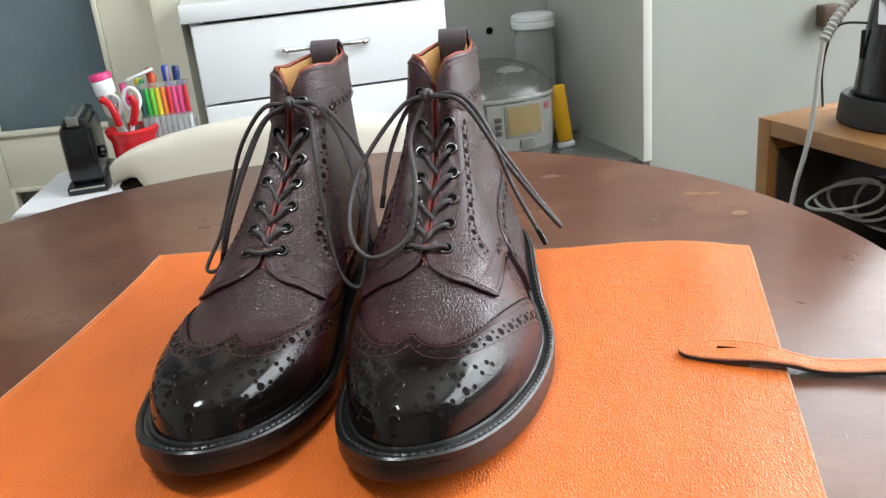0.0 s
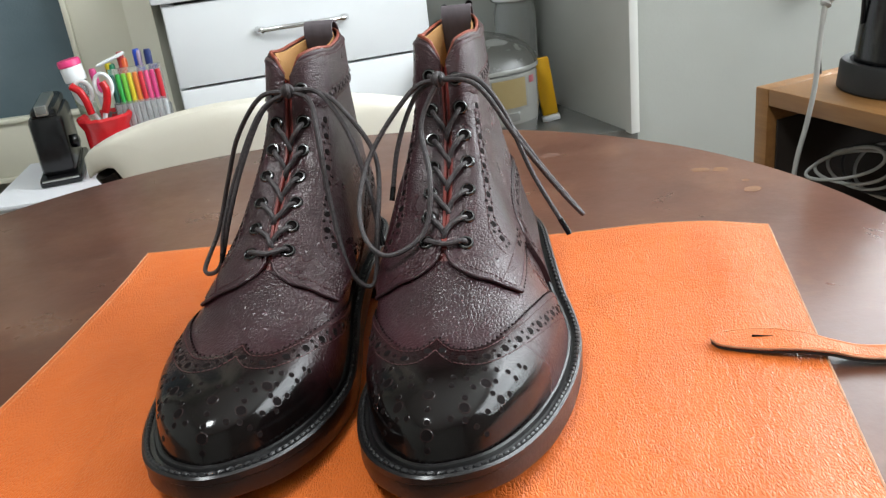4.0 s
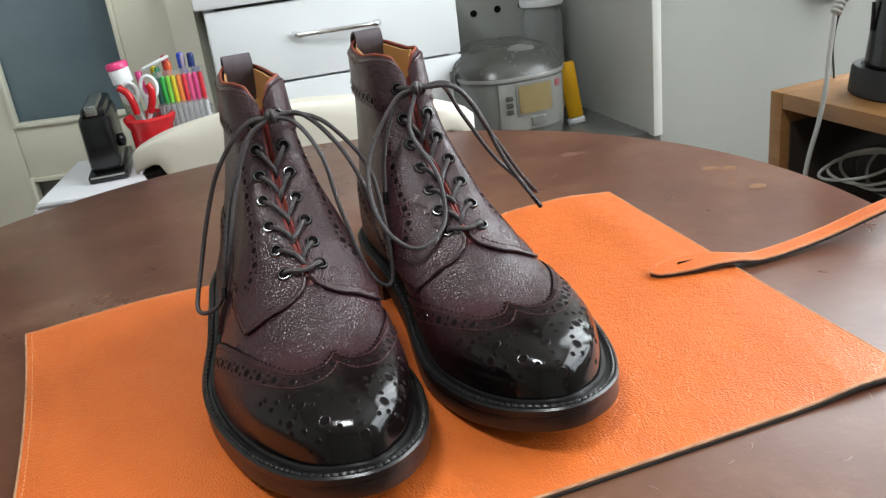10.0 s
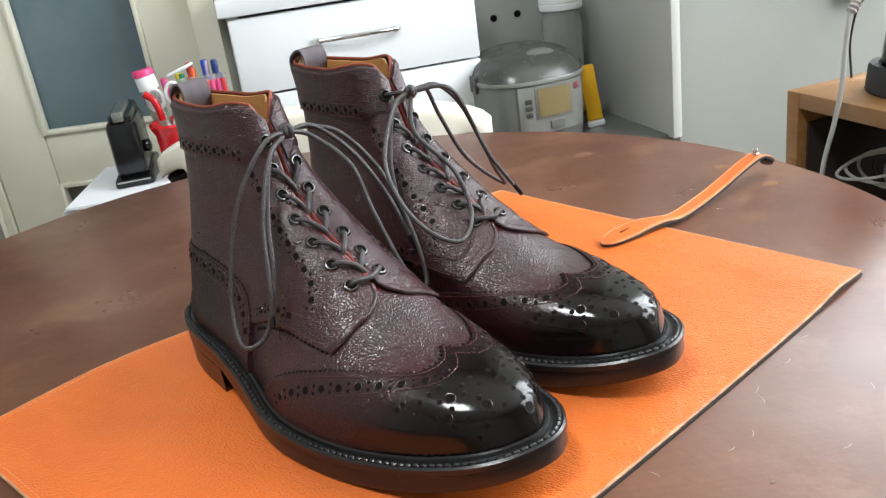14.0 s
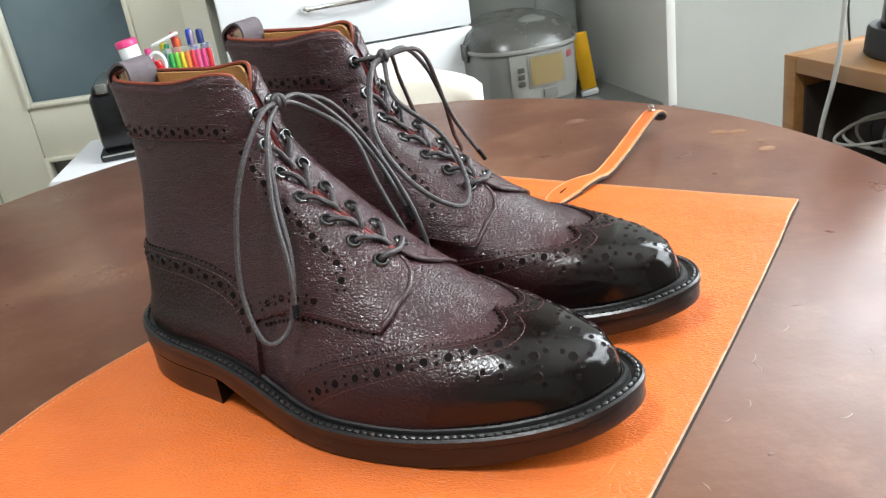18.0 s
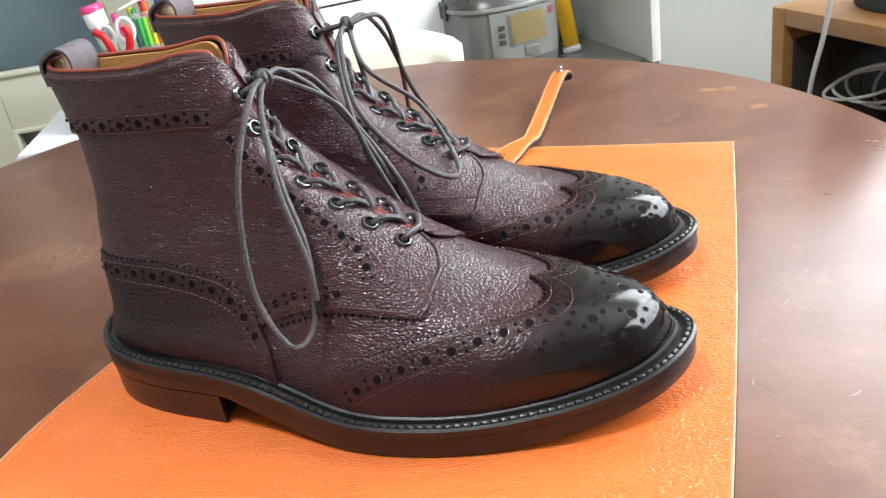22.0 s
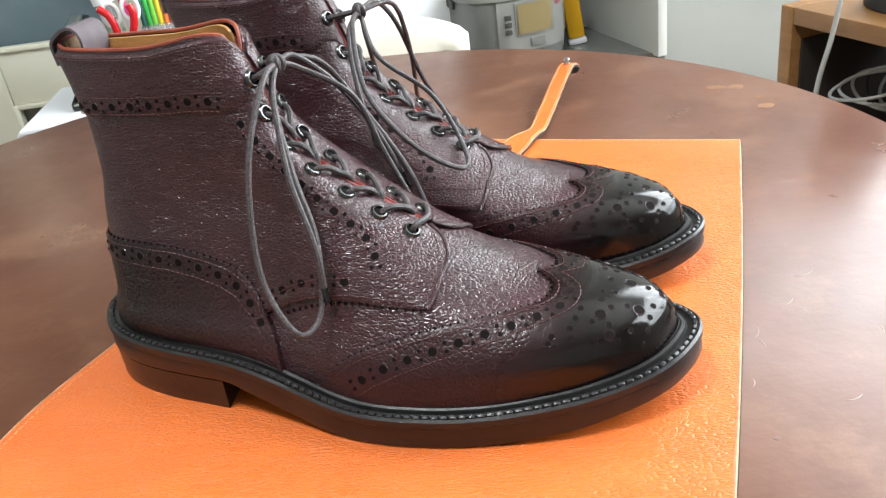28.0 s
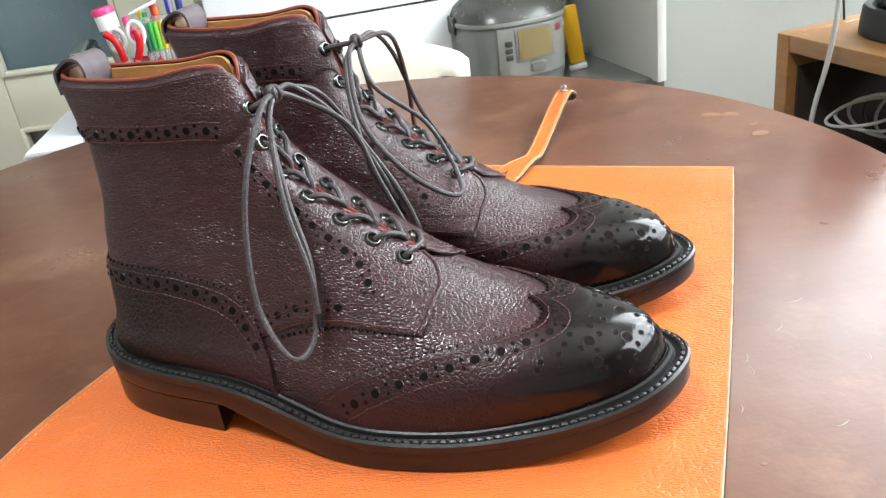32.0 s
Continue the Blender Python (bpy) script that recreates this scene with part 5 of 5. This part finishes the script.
sleeve = thing("power_cord", pose(0, 0, 0), "pale grey power cord with a ribbed sleeve, hanging down", "cable")
path = smooth_path([(0.490, 0.425, TOP + 0.140), (0.475, 0.424, TOP + 0.138), (0.458, 0.420, TOP + 0.127), (0.440, 0.414, TOP + 0.110), (0.428, 0.410, TOP + 0.092)], 9)
part("ribbed_sleeve", tube(bmesh.new(), path, [0.0060 if k % 2 else 0.0043 for k in range(len(path))], 12), M["cable"], sleeve, "ribbed strain relief sleeve")
part("cord", tube(bmesh.new(), smooth_path([(0.428, 0.410, TOP + 0.094), (0.422, 0.404, TOP + 0.055), (0.418, 0.400, TOP + 0.018), (0.412, 0.400, TOP - 0.021), (0.402, 0.400, TOP - 0.069), (0.397, 0.400, TOP - 0.14), (0.40, 0.40, TOP - 0.25), (0.41, 0.41, TOP - 0.45)], 10), 0.0026, 10), M["cable"], sleeve)
cord("thin_cable", [(0.497, 0.440, TOP + 0.100), (0.488, 0.500, TOP + 0.09), (0.482, 0.515, TOP + 0.045), (0.484, 0.512, TOP - 0.003)], 0.0014, M["cable_black"], "thin black cable behind the grey cord")
for k in range(5):
    # a flat coil leaning back in the shelf, its loops fanned out
    m = SHELF @ pose(0.084 + 0.004 * k, 0.050 + 0.012 * k, TOP - 0.087 - 0.004 * k, 62 - 5 * k, 0, 0) @ pose(0, 0, 0, 0, 0, 26 - 11 * k)
    pts = [m @ Vector((0.048 * math.cos(a), (0.016 + 0.0035 * k) * math.sin(a), 0.004 * math.sin(2 * a + k))) for a in [2 * math.pi * i / 14 for i in range(16)]]
    single("cable_loop", tube(bmesh.new(), smooth_path(pts, 5), 0.0019, 8), M["cable" if k != 3 else "cable_black"], pose(0, 0, 0), "slack loop of cable lying inside the shelf unit", "cable", "cables in the shelf unit")
slab_b = single("wall_block", box(bmesh.new(), (0, 0, 0), (0.034, 0.03, 0.036), 0.003), grained("dark_wood_block", (0.10, 0.06, 0.04), (0.07, 0.04, 0.028), 0.5, 200, 0.0002), pose(0.738, 1.015, TOP + 0.026), "small dark wooden block fixed to the wall", "wall block")


def office_chair():
    """Cream vinyl chair pushed against the table; its arched back shows."""
    c = thing("chair", pose(-0.175, 0.640, 0, 0, 0, -3), "cream vinyl chair with an arched padded back", "chair")
    bm = bmesh.new()
    n, k = 44, 20
    rings = []
    for i in range(n + 1):
        u = -1 + 2 * i / n
        x = 0.235 * u
        e = max(0.0, 1 - abs(u) ** 5.0) ** 0.34
        top = 0.028 - 0.046 * abs(u) ** 2.2
        lo = top - 0.034 - 0.26 * min(1.0, max(0.0, (0.84 - abs(u)) / 0.3)) ** 1.5
        th = 0.027 * (0.35 + 0.65 * e)
        zc, hz = (top + lo) / 2 + (1 - e) * -0.006, (top - lo) / 2 * (0.86 + 0.14 * e)
        ring = []
        for j in range(k):
            a = 2 * math.pi * j / k
            ca, sa = math.cos(a), math.sin(a)
            p = 0.5
            ring.append(bm.verts.new((x, 0.03 * u * u + th * math.copysign(abs(ca) ** p, ca), TOP + zc + hz * math.copysign(abs(sa) ** (0.30), sa))))
        rings.append(ring)
    for a, b in zip(rings, rings[1:]):
        for j in range(k):
            bm.faces.new((a[j], a[(j + 1) % k], b[(j + 1) % k], b[j]))
    bm.faces.new(rings[0])
    bm.faces.new(rings[-1][::-1])
    part("backrest", bm, M["vinyl"], c, "arched padded cream vinyl back")
    for sx in (-1, 1):
        part("arm_bracket", tube(bmesh.new(), smooth_path([(sx * 0.208, 0.022, TOP - 0.046), (sx * 0.196, 0.030, TOP - 0.08), (sx * 0.16, 0.040, TOP - 0.20)], 6), 0.020, 10), M["black"], c, "black plastic bracket under the back")
    part("spine", box(bmesh.new(), (0, 0.048, 0.42), (0.07, 0.018, 0.34), 0.006), M["black"], c, "black upright of the chair back")
    part("seat", box(bmesh.new(), (0, -0.08, 0.40), (0.40, 0.30, 0.06), 0.025), M["vinyl"], c, "cream vinyl seat")
    part("column", lathe(bmesh.new(), [(0.028, 0.09), (0.028, 0.22), (0.018, 0.22), (0.018, 0.372)], 20, pose(0, -0.02, 0)), M["black"], c)
    for i in range(5):
        a = 2 * math.pi * i / 5 + 0.3
        f = part("foot", tube(bmesh.new(), [Vector((0, -0.02, 0.105)), Vector((0.20 * math.cos(a), -0.02 + 0.20 * math.sin(a), 0.058))], [0.02, 0.014], 10), M["black"], c)
        part("castor", lathe(bmesh.new(), [(0.006, -0.011), (0.025, -0.011), (0.025, 0.011), (0.006, 0.011)], 20, pose(0.20 * math.cos(a), -0.02 + 0.20 * math.sin(a), 0.0255, 90, 0, 40)), M["rubber"], f)
    return c


office_chair()

# low cabinet with the papers and desk things behind the table
low = thing("side_cabinet", pose(-0.50, 0.945, 0), "low white side cabinet under the papers", "cabinet")
part("body", box(bmesh.new(), (0, 0, (TOP - 0.146) / 2), (0.30, 0.26, TOP - 0.146), 0.003), M["white"], low)
PILE = TOP - 0.145


def paper_pile():
    p = thing("paper_pile", pose(-0.520, 0.930, PILE, 0, 0, 3), "uneven pile of white papers on the side cabinet", "papers")
    z = 0.0
    r = random.Random(3)
    for i, h in enumerate((0.006, 0.004, 0.007, 0.005, 0.006)):
        part("sheaf", box(bmesh.new(), (r.uniform(-0.004, 0.004), r.uniform(-0.004, 0.004), z + h / 2), (0.214, 0.236, h - 0.0006), 0.0006, Matrix.Rotation(r.uniform(-0.03, 0.03), 3, "Z"), 1), M["paper"], p)
        z += h
    return p


paper_pile()
DESK = PILE + 0.028


def stapler():
    s = thing("stapler", pose(-0.531, 0.905, DESK, 0, 0, 13), "heavy black desk stapler with a steel magazine, standing on papers", "stapler")
    part("base", box(bmesh.new(), (0, 0.06, 0.007), (0.062, 0.175, 0.014), 0.004), M["black"], s, "black base plate")
    part("edge_strip", box(bmesh.new(), (0, -0.0285, 0.0105), (0.054, 0.002, 0.003), 0.0008), M["steel"], s, "bright strip along the base")
    bm = bmesh.new()
    prism(bm, [(-0.025, 0.0), (0.025, 0.0), (0.025, 0.13), (-0.025, 0.13)], 0.014, 0.018)
    box(bm, (0, 0.055, 0.060), (0.050, 0.145, 0.094), 0.010)
    part("body", bm, M["black"], s, "tall black housing")
    part("arm", box(bmesh.new(), (0, 0.060, 0.109), (0.038, 0.150, 0.018), 0.008), M["black"], s)
    mag = part("magazine", box(bmesh.new(), (0, 0.040, 0.116), (0.018, 0.120, 0.016), 0.002), M["steel"], s, "steel staple magazine")
    part("paper_strip", box(bmesh.new(), (0, -0.0212, 0.117), (0.014, 0.003, 0.012), 0.0006), M["silver"], mag, "pale printed strip")
    part("knob", lathe(bmesh.new(), [(0.010, 0), (0.011, 0.004), (0.010, 0.010), (0.004, 0.012)], 20, pose(0.0255, 0.02, 0.055, 0, 90)), M["black"], s)
    return s


stapler()


def red_cup():
    c = thing("pen_cup", pose(-0.447, 0.915, DESK - 0.004), "glossy red plastic cup with a rolled rim", "cup")
    n = 48
    bm = bmesh.new()
    prof = [(0.026, 0.0), (0.029, 0.003), (0.033, 0.050), (0.034, 0.078), (0.039, 0.088), (0.041, 0.094), (0.038, 0.098), (0.034, 0.094), (0.031, 0.080), (0.027, 0.010), (0.002, 0.008)]
    rings = []
    for r, z in prof:
        rings.append([bm.verts.new(((r + (0.0012 * math.sin(12 * 2 * math.pi * i / n) if z > 0.083 else 0)) * math.cos(2 * math.pi * i / n), (r + (0.0012 * math.sin(12 * 2 * math.pi * i / n) if z > 0.083 else 0)) * math.sin(2 * math.pi * i / n), z)) for i in range(n)])
    for a, b in zip(rings, rings[1:]):
        for i in range(n):
            bm.faces.new((a[i], a[(i + 1) % n], b[(i + 1) % n], b[i]))
    bm.faces.new(rings[0][::-1])
    bm.faces.new(rings[-1])
    part("cup", bm, M["red"], c)
    part("sticker", box(bmesh.new(), (0.006, -0.0335, 0.058), (0.014, 0.0014, 0.010), 0.0005), M["paper"], c, "small white sticker")
    return c


red_cup()


def scissors():
    s = thing("scissors", pose(-0.449, 0.906, DESK + 0.012), "scissors with white and red handles standing in the red cup", "scissors")
    for sx, x0 in ((-1, -0.019), (1, 0.019)):
        ring = [Vector((x0 * 0.9 + 0.0125 * math.cos(a), -0.004 * sx, 0.123 + 0.0180 * math.sin(a) + sx * 0.004)) for a in [2 * math.pi * i / 28 for i in range(28)]]
        h = part("handle", tube(bmesh.new(), ring, 0.0031, 10, True), M["white"], s, "white plastic finger loop")
        part("inner_grip", tube(bmesh.new(), smooth_path([(x0 - 0.006 + 0.004 * sx, -0.0075, 0.133), (x0 + 0.002, -0.0085, 0.122), (x0 + 0.003 - 0.004 * sx, -0.008, 0.105), (x0 * 0.55, -0.006, 0.088)], 6), 0.0058, 10), M["red"], h, "red soft grip")
        part("shank", tube(bmesh.new(), smooth_path([(x0 - sx * 0.006, -0.002 * sx, 0.108), (x0 * 0.45, -0.002 * sx, 0.085), (-x0 * 0.15, -0.001 * sx, 0.055)], 6), 0.0034, 10), M["white"], s)
        part("blade", box(bmesh.new(), (-x0 * 0.18, -0.001 * sx, 0.032), (0.009, 0.0014, 0.050), 0.0005), M["steel"], s, "steel blade")
    part("pivot", lathe(bmesh.new(), [(0.004, -0.003), (0.0042, 0), (0.004, 0.003)], 16, pose(0, 0, 0.052, 90)), M["steel"], s)
    return s


scissors()

tube_m = thing("marker_tube", pose(-0.463, 0.945, DESK, 0, -8), "clear bead tube with a pink and white cap", "tube")
tube_m.matrix_world = tube_m.matrix_world @ Matrix.Diagonal((0.88, 0.88, 0.96, 1))
part("barrel", lathe(bmesh.new(), [(0.014, 0.0), (0.0165, 0.003), (0.0165, 0.150)], 28), M["clear"], tube_m)
part("contents", lathe(bmesh.new(), [(0.013, 0.004), (0.0145, 0.006), (0.0145, 0.120), (0.012, 0.124)], 24), grained("pale_green_beads", (0.45, 0.58, 0.36), (0.62, 0.66, 0.48), 0.6, 700, 0.002, big=160), tube_m, "pale green filling")
part("collar", lathe(bmesh.new(), [(0.0185, 0.152), (0.019, 0.154), (0.019, 0.174), (0.018, 0.176)], 28), M["white"], tube_m, "white collar")
part("cap", lathe(bmesh.new(), [(0.0185, 0.176), (0.0200, 0.177), (0.0200, 0.184), (0.018, 0.187), (0.002, 0.188)], 28), M["pink"], tube_m, "bright pink cap")

PEN_COLORS = ((0.02, 0.10, 0.08), (0.03, 0.35, 0.06), (0.16, 0.50, 0.05), (0.62, 0.52, 0.03), (0.70, 0.20, 0.04), (0.62, 0.03, 0.05), (0.70, 0.08, 0.22), (0.62, 0.05, 0.20), (0.50, 0.015, 0.03))


def marker_case():
    c = thing("marker_case", pose(-0.391, 0.935, DESK + 0.046, 0, 0, 6), "clear plastic case of coloured felt pens standing upright", "pen case")
    part("case", box(bmesh.new(), (0, 0.006, 0.055), (0.080, 0.003, 0.110), 0.001), M["clear"], c, "clear case back")
    part("front", box(bmesh.new(), (0, -0.008, 0.030), (0.080, 0.002, 0.060), 0.0008), M["clear"], c, "clear case front")
    part("case_floor", box(bmesh.new(), (0, -0.001, 0.0015), (0.080, 0.016, 0.003), 0.0008), M["clear"], c)
    for i, col in enumerate(PEN_COLORS):
        x = -0.0345 + 0.0086 * i
        m = material("pen_color", col, 0.35)
        p = part("felt_pen", lathe(bmesh.new(), [(0.0015, 0.003), (0.0036, 0.006), (0.0036, 0.055)], 14, pose(x, -0.001, 0)), M["paper"], c, "white pen barrel")
        part("cap", lathe(bmesh.new(), [(0.0040, 0.0555), (0.0041, 0.058), (0.0041, 0.098), (0.0032, 0.102)], 14, pose(x, -0.001, 0)), m, p, "coloured pen cap")
    return c


marker_case()
support = thing("pen_stand", pose(-0.404, 0.958, DESK), "low grey pen stand behind the felt pens", "pen stand")
part("block", box(bmesh.new(), (0.0, 0, 0.045), (0.10, 0.022, 0.09), 0.003), M["silver"], support)
LOOSE = (("pink", (0.62, 0.06, 0.22), -0.424, 0.132, -4), ("green", (0.02, 0.26, 0.12), -0.412, 0.135, 3), ("yellow", (0.66, 0.55, 0.03), -0.400, 0.137, -3), ("orange", (0.68, 0.12, 0.03), -0.389, 0.142, 2),
         ("red", (0.45, 0.03, 0.03), -0.381, 0.152, -2), ("lilac", (0.30, 0.24, 0.34), -0.371, 0.152, 4), ("blue", (0.02, 0.07, 0.50), -0.361, 0.153, 0), ("navy", (0.015, 0.03, 0.14), -0.350, 0.151, 2))
for cname, col, x, top, tilt in LOOSE:
    x, top = x - 0.030, top + 0.024
    pen = thing("pen", pose(x, 0.972, DESK, 0, tilt, 0), cname + " capped felt pen standing in the pen stand", "pen", "pens in the stand")
    part("barrel", lathe(bmesh.new(), [(0.003, 0.0), (0.0050, 0.004), (0.0050, top - 0.04)], 14), M["paper"], pen)
    part("cap", lathe(bmesh.new(), [(0.0054, top - 0.0395), (0.0058, top - 0.036), (0.0058, top - 0.004), (0.0044, top)], 14), material("cap_" + cname, col, 0.3), pen, cname + " cap")
white_pen = thing("pen", pose(-0.452, 0.955, DESK + 0.160, 0, 72, 12), "slim white pen lying across the pens", "pen", "pens in the stand")
part("barrel", lathe(bmesh.new(), [(0.0012, 0), (0.0028, 0.004), (0.0028, 0.046), (0.0018, 0.048)], 12), M["white"], white_pen)
part("step", box(bmesh.new(), (0.013, -0.022, 0.0226), (0.088, 0.021, 0.0452), 0.002), M["clear"], support, "clear step under the pen case")


# ---- what moves ----
# seconds, place of the pivot, degrees turned
TURN = [
    (0, 0.0012, -0.0005, -1.58),
    (4.5, 0.0014, -0.0003, -1.56),
    (6.5, -0.0009, -0.0008, 6.29),
    (7, -0.0019, -0.0014, 9.00),
    (7.5, -0.0025, -0.0014, 11.09),
    (8, -0.0030, -0.0017, 13.77),
    (8.5, -0.0040, -0.0019, 17.03),
    (9, -0.0052, -0.0021, 20.33),
    (9.5, -0.0064, -0.0020, 24.29),
    (10, -0.0078, -0.0025, 28.55),
    (10.5, -0.0077, -0.0027, 32.25),
    (11, -0.0071, -0.0030, 34.55),
    (11.5, -0.0065, -0.0028, 34.57),
    (12, -0.0065, -0.0034, 36.75),
    (12.5, -0.0064, -0.0032, 39.61),
    (13, -0.0052, -0.0027, 44.74),
    (13.5, -0.0037, -0.0010, 51.40),
    (14, -0.0033, -0.0004, 53.77),
    (15.5, -0.0031, -0.0004, 53.77),
    (17.5, -0.0025, -0.0010, 67.45),
    (18, -0.0025, -0.0013, 69.86),
    (18.5, -0.0028, -0.0014, 71.53),
    (19, -0.0031, -0.0020, 74.16),
    (19.5, -0.0033, -0.0019, 76.62),
    (20, -0.0036, -0.0014, 79.61),
    (20.5, -0.0038, -0.0018, 82.05),
    (25.5, -0.0037, -0.0017, 82.06),
    (28, -0.0028, -0.0014, 82.24),
    (32, -0.0030, -0.0015, 82.24),
]

def motions():
    for ob in (folder, boot_a, boot_b):
        base = ob.matrix_world.copy()
        walk(ob, [(t, pose(x, y, 0, 0, 0, a) @ base) for t, x, y, a in TURN])


motions()
